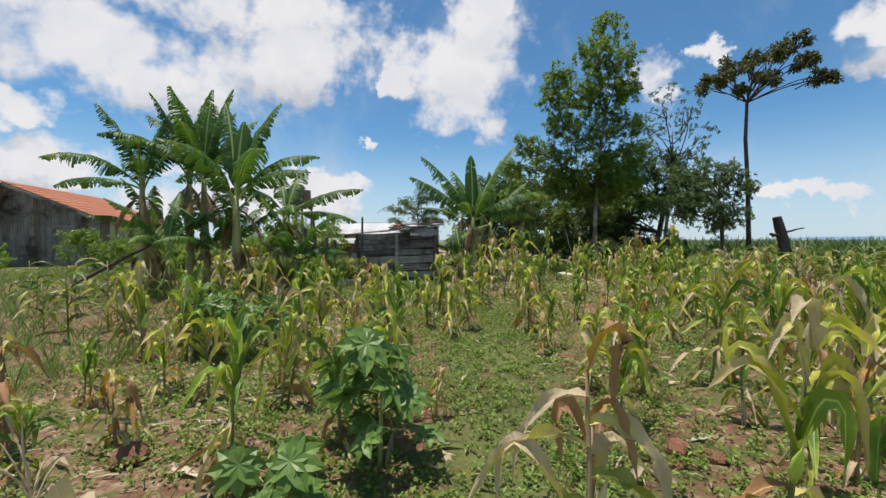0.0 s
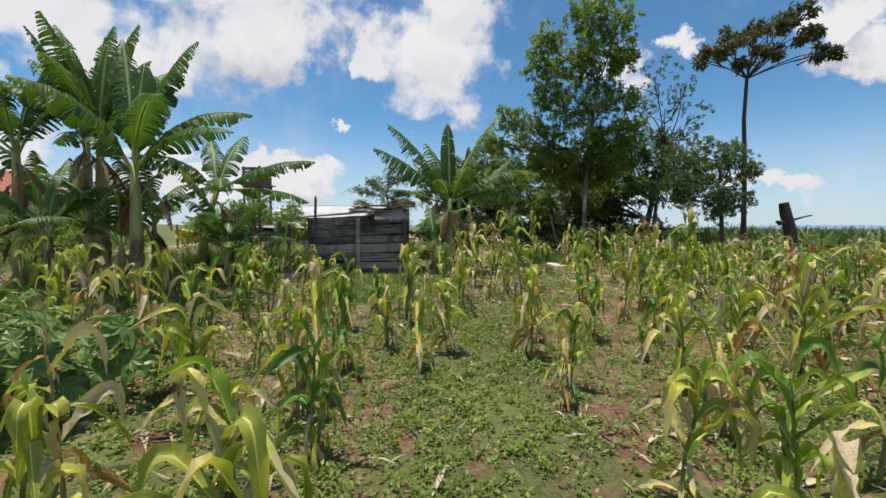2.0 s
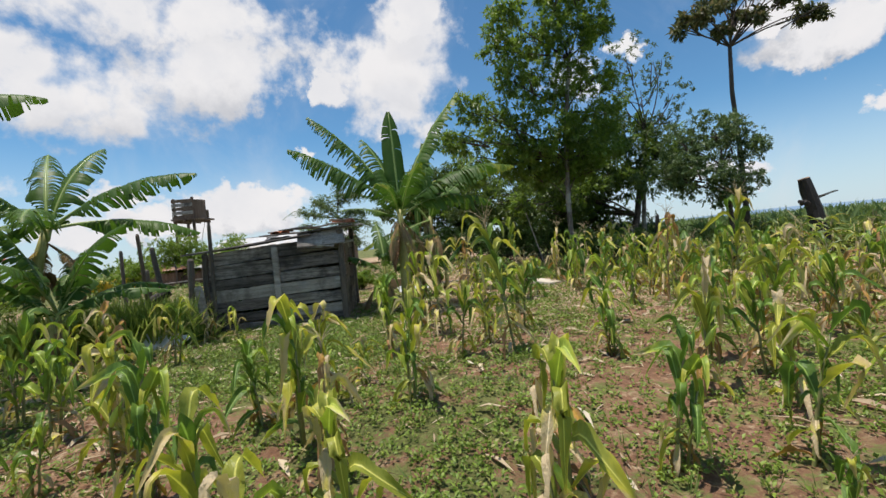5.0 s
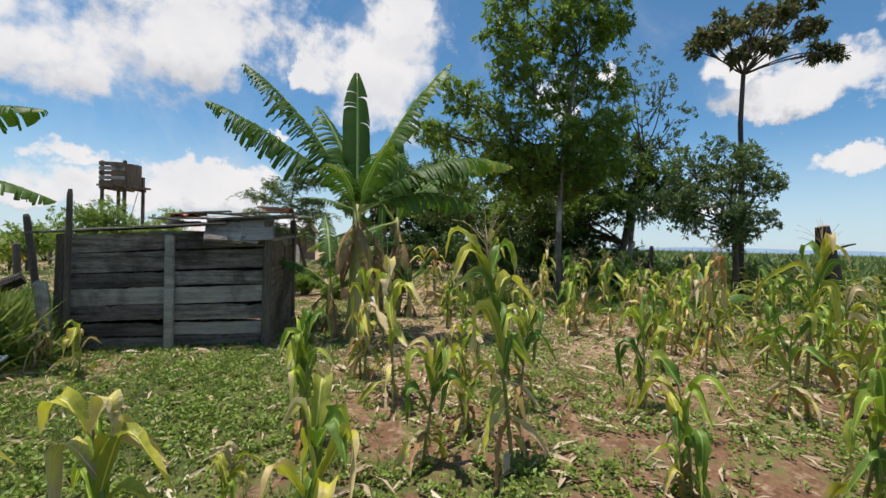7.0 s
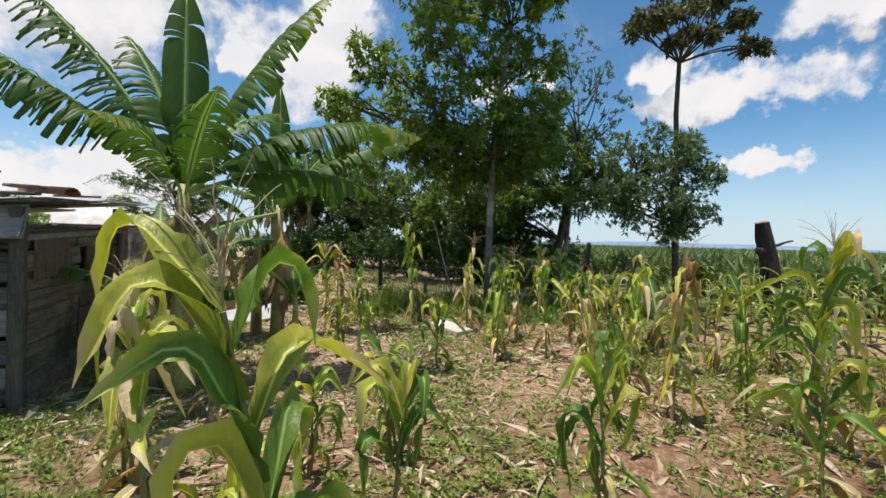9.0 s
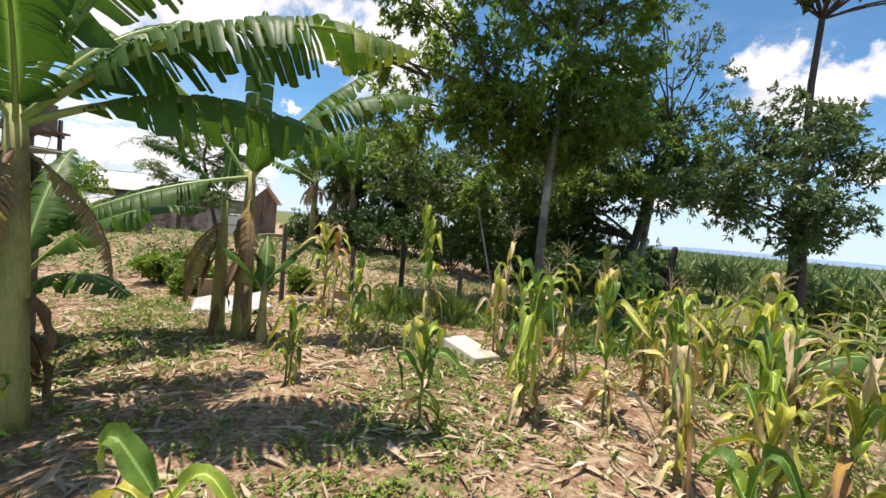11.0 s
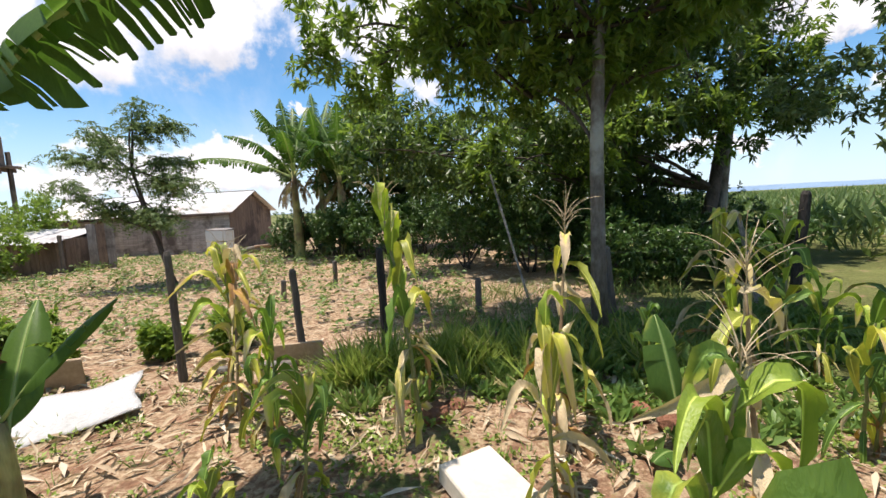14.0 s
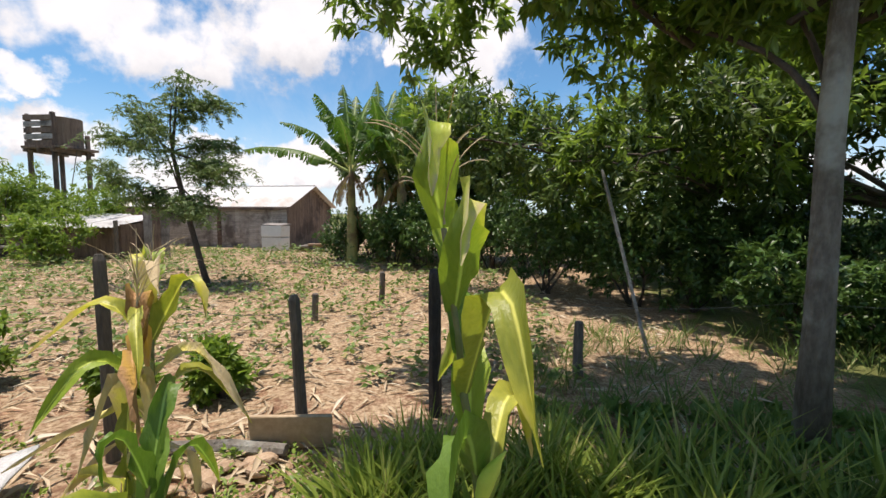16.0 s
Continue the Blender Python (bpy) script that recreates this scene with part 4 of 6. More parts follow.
LOW_TREE = [(9.33, 23.50, 4.52, 1.00), (8.84, 24.50, 3.94, 1.04), (8.07, 25.00, 3.48, 0.93), (9.15, 24.00, 2.57, 1.01), (10.37, 22.00, 4.98, 0.94), (11.74, 22.20, 4.52, 0.97), (12.60, 22.00, 4.77, 0.87), (9.70, 21.60, 3.68, 0.89), (11.01, 21.80, 3.38, 0.92), (12.68, 22.20, 3.52, 0.92), (13.94, 22.60, 4.08, 0.80), (9.28, 22.40, 3.13, 0.92), (9.68, 22.60, 4.62, 0.85), (12.24, 22.60, 5.93, 0.68)]
FAR_MANGO = [(2.80, 30.50, 4.33, 1.13), (3.91, 29.00, 4.52, 1.02), (5.00, 29.50, 4.80, 1.15), (5.95, 29.00, 4.26, 1.01), (2.37, 28.50, 2.80, 0.79), (3.41, 28.50, 2.80, 0.96), (4.53, 28.50, 3.15, 1.05), (5.65, 28.50, 2.81, 1.05), (6.77, 29.00, 3.39, 1.09), (1.22, 31.00, 4.61, 0.85), (2.66, 31.00, 5.61, 0.86), (7.02, 29.50, 4.72, 0.95)]
FAR_MANGO_EAST = [(7.41, 27.50, 3.37, 0.97), (8.33, 27.50, 3.84, 0.97), (9.07, 27.00, 3.46, 0.92), (10.20, 27.50, 3.85, 0.96), (7.75, 27.00, 2.41, 0.69), (10.86, 27.00, 3.32, 0.84), (12.07, 27.50, 3.70, 0.88), (9.41, 27.00, 2.57, 0.61), (10.50, 26.80, 2.41, 0.52)]


LOW_TREE += [(10.6, 23.23, 3.76, 1.0), (8.53, 21.93, 2.97, 1.1), (6.96, 22.14, 3.0, 1.15), (5.74, 23.65, 3.14, 1.2), (3.97, 23.6, 3.12, 1.0), (8.15, 23.12, 2.24, 0.83), (6.27, 22.59, 2.26, 0.8), (9.79, 22.84, 2.2, 0.83)]
FAR_MANGO += [(1.14, 29.6, 4.59, 1.0), (2.56, 29.77, 4.56, 1.05), (3.55, 29.84, 4.8, 1.05), (3.38, 29.17, 3.33, 1.0), (2.17, 29.69, 2.97, 0.9), (4.53, 28.9, 4.08, 1.0), (4.95, 29.36, 2.8, 1.05), (4.15, 29.38, 5.3, 0.8), (0.5, 29.8, 3.5, 0.75), (2.85, 28.9, 1.6, 0.7), (5.74, 29.12, 1.62, 0.7)]
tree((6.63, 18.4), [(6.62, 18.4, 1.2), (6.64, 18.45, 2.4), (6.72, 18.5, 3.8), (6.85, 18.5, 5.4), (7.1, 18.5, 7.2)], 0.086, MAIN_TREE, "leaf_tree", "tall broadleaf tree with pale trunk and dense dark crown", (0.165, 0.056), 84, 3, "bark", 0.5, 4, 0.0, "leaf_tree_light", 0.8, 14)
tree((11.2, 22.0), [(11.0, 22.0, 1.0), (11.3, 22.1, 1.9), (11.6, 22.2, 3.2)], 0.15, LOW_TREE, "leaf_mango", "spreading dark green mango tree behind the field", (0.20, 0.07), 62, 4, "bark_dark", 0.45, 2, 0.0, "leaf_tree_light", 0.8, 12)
tree((11.7, 22.4), [(11.8, 22.4, 2.0), (12.0, 22.4, 4.0), (12.2, 22.4, 5.4)], 0.09, SPARSE_TREE, "leaf_round", "sparse tree with thin bare branches and few leaves", (0.14, 0.055), 24, 6, "bark", 0.3, 2, 0.3)
tree((11.3, 17.1), [(11.35, 17.1, 1.2), (11.3, 17.15, 2.2), (11.2, 17.2, 3.1)], 0.08, ROUND_TREE, "leaf_round", "small round-crowned grey-green tree at the field edge", (0.12, 0.048), 210, 7, "bark_dark", 0.3, 2, 0.0, None, 0.85, 11)
tree((14.3, 19.7), [(14.25, 19.7, 2.0), (14.2, 19.72, 4.2), (14.05, 19.7, 6.2), (14.1, 19.7, 7.9)], 0.10, TALL_TREE, "leaf_tall", "tall slender umbrella tree with a bare trunk", (0.24, 0.11), 20, 8, "bark_dark", 0.45, 1, 0.0, None, 0.5, 8)
tree((7.6, 29.5), [(7.6, 29.5, 1.2), (7.5, 29.5, 2.2)], 0.2, FAR_MANGO, "leaf_mango", "dense dark mango trees beyond the plot", (0.27, 0.09), 45, 12, "bark_dark", 0.5, 2)
tree((10.5, 27.5), [(10.5, 27.5, 1.0), (10.6, 27.5, 2.0)], 0.18, FAR_MANGO_EAST, "leaf_mango", "dense dark mango tree with low spreading crown", (0.27, 0.09), 45, 13, "bark_dark", 0.5, 2)


def shrub(base, wide, tall, seed, leaf="leaf_coffee", size=(0.12, 0.055), label="dark glossy-leaved coffee shrub", per=85):
    random.seed(seed)
    x, y = base
    z = float(level(x, y))
    top = thing("shrub", (0, 0, 0), label, "shrub", "shrubs beside the field")
    lobes = [(x + random.uniform(-1, 1) * wide * 0.45, y + random.uniform(-1, 1) * wide * 0.3, z + tall * random.uniform(0.35, 0.8), tall * random.uniform(0.26, 0.4)) for _ in range(7)]
    for lobe in lobes:
        v, f = branch((x + random.uniform(-0.1, 0.1), y, z - 0.03), lobe[:3], 0.022, 0.006, 0.15, 4, 5)
        mesh_object("stem", v, f, MAT["bark_dark"], top, smooth=True)
    v, f = crown_leaves(lobes, size[0], size[1], per, seed, 0.2, 9)
    mesh_object("crown", v, f, MAT[leaf], top)
    return top


for i, (x, y, wide, tall) in enumerate(((8.4, 20.6, 1.2, 1.3), (9.3, 20.4, 1.2, 1.1), (10.2, 20.0, 1.1, 1.0), (8.0, 22.2, 1.4, 1.5), (9.6, 23.0, 1.6, 1.5), (3.1, 27.3, 1.3, 1.9), (4.2, 27.6, 1.6, 2.1), (5.2, 26.6, 1.6, 1.9),
                                       (6.4, 25.6, 1.7, 1.7), (7.4, 24.8, 1.8, 1.7), (6.2, 27.8, 2.0, 2.5), (7.6, 27.0, 2.0, 2.5), (8.8, 25.6, 2.0, 2.3), (4.8, 29.0, 2.2, 2.8), (9.8, 26.2, 2.0, 2.2), (10.6, 21.2, 1.4, 1.2), (11.8, 21.0, 1.4, 1.1), (2.4, 30.6, 1.6, 2.0), (7.2, 22.6, 2.2, 2.1), (8.8, 23.4, 2.2, 2.3), (5.9, 23.6, 2.0, 2.0), (10.4, 23.2, 2.2, 2.0), (12.2, 23.2, 2.4, 1.9), (0.6, 28.6, 1.3, 1.5), (1.6, 28.2, 1.4, 1.6), (2.5, 27.0, 1.2, 1.5), (3.4, 26.6, 1.4, 1.6))):
    shrub((x, y), wide, tall, 200 + i)
for i, (x, y, wide, tall) in enumerate(((-11.5, 30.0, 3.8, 2.9), (-8.8, 30.4, 3.4, 2.9), (-10.2, 29.6, 3.0, 2.6), (-13.8, 31.0, 3.2, 2.4), (-7.2, 27.0, 1.6, 1.4), (-10.5, 24.0, 2.2, 1.6), (-13.5, 16.5, 2.6, 1.7), (-11.5, 18.5, 2.4, 1.5), (-14.5, 20.0, 3.0, 1.9), (-9.6, 15.6, 1.8, 1.3), (-17.0, 15.0, 3.0, 1.6))):
    shrub((x, y), wide, tall, 240 + i, "leaf_tree_light", (0.16, 0.06), "light green leafy bush", 60)
for i, (x, y, wide, tall) in enumerate(((1.35, 18.75, 0.4, 0.42), (0.4, 18.3, 0.6, 0.5), (2.05, 19.0, 0.4, 0.4), (-0.4, 19.0, 0.8, 0.55))):
    shrub((x, y), wide, tall, 260 + i, "leaf_tree_light", (0.10, 0.045), "low leafy green bush by the fence", 160)


def feathery_tree():
    """A thin leaning tree with drooping feather-like leaves."""
    random.seed(77)
    r = np.random.default_rng(77)
    top = thing("tree", (0, 0, 0), "slender leaning tree with feathery drooping leaves", "tree")
    pts = [(-0.82, 23.85, 0.22), (-1.0, 23.9, 0.8), (-1.22, 23.95, 1.6), (-1.40, 24.0, 2.3), (-1.55, 24.0, 3.0), (-1.45, 24.0, 3.7), (-1.40, 24.0, 4.3)]
    v, f = tube(pts, [0.07, 0.06, 0.055, 0.045, 0.035, 0.022, 0.01], 8, 0.05)
    mesh_object("trunk", v, f, MAT["bark_dark"], top, smooth=True)
    tips = [(-3.2, 24.2, 3.4), (-2.9, 23.7, 2.7), (-2.5, 24.5, 3.9), (-0.5, 24.3, 3.2), (-0.2, 23.6, 2.6), (-0.6, 24.1, 4.0), (-1.9, 23.6, 3.9), (-0.7, 23.4, 1.8), (-2.4, 24.2, 2.0), (-1.3, 24.0, 4.4), (-0.9, 24.6, 2.4), (-1.7, 24.6, 1.7)]
    clouds = []
    for tip in tips:
        start = Vector(pts[random.choice((2, 3, 3, 4, 4, 5))])
        v, f = branch(start, tip, 0.022, 0.006, 0.18, 6, 5)
        mesh_object("limb", v, f, MAT["bark_dark"], top, smooth=True)
        for k in range(60):
            at = start.lerp(Vector(tip), random.uniform(0.45, 1.02)) + Vector((random.gauss(0, 0.12), random.gauss(0, 0.12), random.gauss(0, 0.08)))
            line = arch(at, random.uniform(0, 6.28), random.uniform(-5, 45), random.uniform(0.3, 0.5), random.uniform(50, 110), 7)
            c = np.array([tuple(p) for p in line for _ in range(4)])
            ways = np.array([(random.uniform(-1, 1), random.uniform(-1, 1), -0.3) for _ in c])
            clouds.append(leaf_cloud(c, ways, 0.10, 0.028, r, 0.2))
    v, f = merge_clouds(clouds)
    mesh_object("crown", v, f, MAT["leaf_feather"], top)


feathery_tree()


def burnt_stump():
    random.seed(15)
    z = float(level(12.5, 15.8))
    top = thing("tree_stump", (0, 0, 0), "dark charred tree stump leaning among the maize", "stump")
    v, f = tube([(12.75, 15.6, z - 0.05), (12.72, 15.62, 0.8), (12.62, 15.66, 1.5), (12.5, 15.7, 2.0), (12.42, 15.72, 2.36)], [0.24, 0.22, 0.19, 0.17, 0.15], 11, 0.12)
    mesh_object("trunk", v, f, MAT["char"], top)
    v, f = join([branch((12.55, 15.7, 1.75), (13.35, 15.6, 1.95), 0.05, 0.02, 0.05), branch((12.6, 15.65, 1.6), (12.1, 15.6, 1.72), 0.09, 0.05, 0.05)])
    mesh_object("broken_branch", v, f, MAT["char"], top)
    v, f = tube([(12.42, 15.72, 2.355), (12.415, 15.722, 2.375)], [0.14, 0.13], 11, 0.1)
    mesh_object("cut_face", v, f, MAT["cut"], top, "pale brown cut wood")


burnt_stump()

# ---- banana plants ----


def banana_leaf(start, az, elev, length, width, droop, tears):
    """Blade in strips along a midrib; where it is torn the strips part towards the edge and hang."""
    steps = 96 if tears > 0.15 else 36
    pts = arch(start, az, elev, length, droop, steps, random.uniform(-0.15, 0.15), 1.3)
    ribs = tube(pts[::4], [0.026 * (1 - 0.88 * i / steps) * (length / 2.2) + 0.002 for i in range(0, steps + 1, 4)], 6)
    verts, faces, along, across = [], [], [], []
    first = int(steps * 0.17)
    phase = random.uniform(0, 6)
    for side in (-1, 1):
        i = first
        hang = random.uniform(0.2, 0.45)
        while i < steps:
            j = i + 1
            while j < steps and random.random() > tears * 0.55 + 0.16:
                j += 1
            torn = tears > 0.15
            hang = 0.28 + 0.12 * math.sin(i * 0.21 + phase) + (random.uniform(-0.1, 0.5) * tears if torn else 0)
            rake = 0.3 + 0.1 * math.sin(i * 0.33 + phase) + random.uniform(-0.06, 0.06)
            part_way = random.uniform(0.05, 0.30) + 0.3 * (random.random() < 0.12)
            mid = (i + j) / 2
            n0 = len(verts)
            for k in range(i, j + 1):
                d = (pts[min(k + 1, steps)] - pts[max(k - 1, 0)]).normalized()
                s = d.cross(Vector((0, 0, 1)))
                s = s.normalized() if s.length > 0.12 else Vector((math.sin(az), -math.cos(az), 0))
                up = s.cross(d).normalized()
                q = (k - first) / (steps - first)
                half = width / 2 * min(1, max(0.03, q * 5.0)) ** 0.6 * max(0.05, 1 - max(0, q - 0.5) ** 2 * 3.4)
                for c in (0.015, 0.35, 0.7, 1.0):
                    a = 0.5 - (hang + 0.55) * c
                    out = s * side * math.cos(a) + up * math.sin(a)
                    pull = -(k - mid) * (length / steps) * (part_way * c if torn else 0.0)
                    reach = half * c * (1 - (0.10 * abs(k - mid) / max(1, j - i) if torn else 0))
                    verts.append(pts[k] + out * reach + d * (reach * rake + pull) + Vector((0, 0, -1)) * hang * half * c * c * 0.75)
                    along.append(q)
                    across.append(side * c)
            for k in range(j - i):
                for c in range(3):
                    a = n0 + k * 4 + c
                    faces.append((a, a + 1, a + 5, a + 4))
            i = j
    return (verts, faces, along, across), ribs


def banana(base, tall, girth, leaves, seed, label="banana plant with large torn arching leaves", lean=(0.0, 0.0), dead=3, width=0.52):
    """leaves: azimuth (degrees, 0 to the right, 90 ahead), elevation, length, droop, tears."""
    random.seed(seed)
    x, y = base
    z = float(level(x, y))
    top = thing("banana_plant", (0, 0, 0), label, "banana plant", "banana plants")
    pts = [Vector((x + lean[0] * u * u, y + lean[1] * u * u, z - 0.05 + tall * u)) for u in (0, 0.08, 0.3, 0.55, 0.8, 1.0)]
    v, f = tube(pts, [girth * k for k in (1.15, 1.05, 0.92, 0.78, 0.62, 0.42)], 12, 0.03)
    mesh_object("pseudostem", v, f, MAT["banana_stem"], top, smooth=True)
    for i in range(5):
        a = random.uniform(0, 6.28)
        h = random.uniform(0.15, 0.75)
        at = pts[0].lerp(pts[-1], h) + Vector((math.cos(a), math.sin(a), 0)) * girth * (1.0 - 0.5 * h)
        made = maize_leaf(at, a, -60, random.uniform(0.35, 0.7), girth * 1.1, random.uniform(10, 40), 0.5, 0.3, 6)
        leaf_part("sheath", made, MAT["banana_sheath"], top, "dry brown hanging sheath")
    crown = pts[-1]
    for az, elev, length, droop, tears in leaves:
        start = crown - Vector((0, 0, random.uniform(0.0, 0.25)))
        blade, ribs = banana_leaf(start, radians(az), elev, length, (0.6 if tears < 0.1 and elev > 80 else 1.0) * width * random.uniform(0.9, 1.1) * min(1.15, length / 2.0 + 0.15), droop, tears)
        leaf = leaf_part("leaf", blade, MAT["banana"], top)
        mesh_object("midrib", ribs[0], ribs[1], MAT["banana_rib"], leaf, "pale green midrib", True)
    for i in range(dead):
        a = random.uniform(0, 360)
        blade, ribs = banana_leaf(crown - Vector((0, 0, 0.25)), radians(a), -35, random.uniform(0.9, 1.4), 0.22, 55, 0.8)
        leaf = leaf_part("dead_leaf", blade, MAT["banana_dry"], top, "brown withered hanging leaf")
        mesh_object("midrib", ribs[0], ribs[1], MAT["banana_sheath"], leaf, smooth=True)
    return top


# the clump beside the tiled house
banana((-4.9, 9.9), 2.5, 0.13, [(20, 62, 2.4, 70, 0.5), (60, 80, 2.5, 30, 0.6), (110, 74, 2.5, 45, 0.7), (160, 55, 2.3, 85, 0.4), (-20, 40, 2.2, 55, 0.35), (130, 82, 2.6, 25, 0.6), (30, 80, 2.6, 30, 0.7), (250, 65, 2.2, 70, 0.6), (200, 68, 2.3, 60, 0.6), (310, 58, 2.2, 75, 0.5), (85, 85, 2.0, 8, 0.1)], 1, dead=4)
banana((-5.1, 12.5), 2.2, 0.12, [(5, 36, 2.5, 40, 0.5), (25, 12, 2.2, 40, 0.3), (75, 74, 2.2, 45, 0.5), (120, 70, 2.2, 50, 0.6), (175, 50, 2.2, 70, 0.5), (230, 55, 2.0, 80, 0.4), (300, 40, 1.8, 80, 0.6)], 2, lean=(0.35, 0.1), dead=4)
banana((-6.4, 11.2), 3.0, 0.14, [(45, 76, 2.6, 50, 0.8), (100, 82, 2.7, 30, 0.8), (150, 70, 2.6, 60, 0.7), (200, 60, 2.4, 80, 0.6), (280, 66, 2.4, 70, 0.7), (340, 60, 2.3, 80, 0.7), (20, 84, 2.7, 22, 0.8), (170, 82, 2.7, 28, 0.8), (250, 80, 2.6, 30, 0.8), (90, 86, 2.2, 10, 0.4)], 3, dead=5)
banana((-7.4, 12.2), 3.3, 0.14, [(30, 78, 2.6, 40, 0.9), (95, 82, 2.7, 35, 0.9), (160, 74, 2.6, 55, 0.8), (215, 60, 2.5, 80, 0.7), (300, 68, 2.4, 70, 0.7), (350, 83, 2.7, 25, 0.8), (220, 82, 2.6, 30, 0.8), (120, 60, 2.2, 80, 0.6)], 4, dead=5)
banana((-8.2, 11.4), 2.9, 0.14, [(175, 22, 2.7, 45, 0.5), (140, 60, 2.4, 60, 0.8), (80, 80, 2.6, 35, 0.9), (20, 72, 2.4, 60, 0.8), (230, 50, 2.3, 80, 0.6), (50, 84, 2.6, 25, 0.8), (190, 80, 2.6, 35, 0.8), (300, 62, 2.3, 75, 0.7)], 5, dead=5)
banana((-4.1, 11.6), 0.9, 0.07, [(20, 30, 1.5, 50, 0.2), (80, 60, 1.4, 50, 0.2), (150, 45, 1.3, 60, 0.3), (300, 35, 1.2, 60, 0.2), (240, 60, 1.2, 50, 0.2)], 6, "young banana shoot with bright leaves", dead=1, width=0.4)
for i, (x, y, tall) in enumerate(((-5.7, 10.7, 1.1), (-7.0, 10.6, 1.2), (-6.1, 12.4, 1.5), (-8.6, 12.4, 1.6), (-4.3, 12.0, 0.9))):
    banana((x, y), tall, 0.09, [(40 * i + a, e, 1.75 + 0.1 * (a % 3), d, 0.4) for a, e, d in ((0, 66, 60), (62, 78, 35), (118, 55, 75), (185, 70, 50), (240, 48, 80), (305, 62, 65))], 60 + i, "young banana plant crowded among taller ones", dead=3, width=0.42)
# beside the plank hut
banana((0.95, 13.75), 2.15, 0.12, [(170, 63, 2.75, 28, 0.95), (185, 42, 2.45, 22, 0.95), (100, 86, 2.1, 6, 0.06), (14, 68, 2.9, 22, 0.55), (-4, 44, 2.7, 58, 0.45), (12, 30, 2.2, 60, 0.4), (140, 75, 1.9, 30, 0.4), (60, 62, 2.0, 50, 0.5), (250, 58, 1.3, 70, 0.2), (300, 70, 1.4, 50, 0.2)], 7, dead=4, width=0.62)
banana((0.55, 14.4), 1.0, 0.08, [(10, 55, 1.5, 60, 0.3), (100, 70, 1.5, 40, 0.3), (190, 50, 1.4, 70, 0.3), (270, 50, 1.2, 70, 0.4), (330, 35, 1.3, 60, 0.3)], 8, "young banana shoot beside a larger plant", dead=2, width=0.4)
# by the fence
banana((1.78, 16.05), 2.1, 0.11, [(178, 58, 2.6, 38, 0.6), (95, 87, 2.2, 5, 0.05), (16, 60, 2.2, 28, 0.35), (-2, 58, 2.6, 62, 0.6), (186, -8, 1.9, 24, 0.4), (214, -12, 2.0, 24, 0.4), (300, 72, 0.9, 60, 0.1)], 9, dead=1)
banana((1.46, 16.2), 1.7, 0.085, [(190, 60, 1.1, 60, 0.4), (80, 84, 1.0, 8, 0.05)], 16, "slim banana plant crowded against a larger one", dead=2, width=0.4)
banana((2.05, 15.9), 0.75, 0.06, [(20, 55, 0.8, 20, 0.0), (200, 62, 0.8, 30, 0.1), (100, 70, 0.9, 30, 0.1)], 10, "small banana sucker with upright leaves", dead=0, width=0.35)
# far bananas beyond the plot
banana((1.2, 27.7), 2.9, 0.16, [(178, 30, 3.3, 42, 0.6), (140, 68, 2.9, 40, 0.8), (90, 80, 2.6, 30, 0.8), (40, 62, 2.4, 60, 0.7), (-5, 45, 2.2, 70, 0.6), (270, 60, 2.2, 70, 0.6), (200, 60, 2.4, 60, 0.7), (120, 84, 2.7, 20, 0.8), (60, 80, 2.6, 30, 0.8), (320, 55, 2.2, 70, 0.7), (235, 76, 2.3, 40, 0.8)], 11, dead=6)
banana((2.6, 27.9), 2.8, 0.16, [(170, 55, 2.4, 60, 0.6), (100, 82, 2.7, 25, 0.8), (60, 72, 2.6, 40, 0.8), (15, 55, 2.4, 60, 0.6), (250, 60, 2.2, 70, 0.6), (310, 60, 2.0, 70, 0.6), (140, 78, 2.6, 35, 0.8), (200, 70, 2.4, 50, 0.7), (350, 74, 2.4, 45, 0.7), (280, 80, 2.4, 30, 0.8)], 12, dead=6)
banana((1.9, 28.6), 3.3, 0.15, [(165, 72, 2.5, 45, 0.8), (110, 84, 2.6, 20, 0.8), (70, 78, 2.6, 30, 0.8), (20, 62, 2.4, 55, 0.7), (200, 60, 2.4, 60, 0.7), (270, 66, 2.2, 60, 0.7), (330, 66, 2.3, 60, 0.7)], 15, dead=5)
# suckers among the last maize
banana((5.86, 15.92), 0.25, 0.04, [(100, 78, 0.72, 15, 0.0), (215, 45, 0.4, 60, 0.0)], 13, "young banana sucker with a bright broad leaf", dead=0, width=0.5)
banana((7.4, 13.9), 0.6, 0.05, [(60, 72, 1.0, 40, 0.0), (180, 60, 0.9, 60, 0.1), (-20, 50, 0.9, 70, 0.1)], 14, "young banana sucker with broad leaves", dead=0, width=0.5)

# ---- castor plants ----


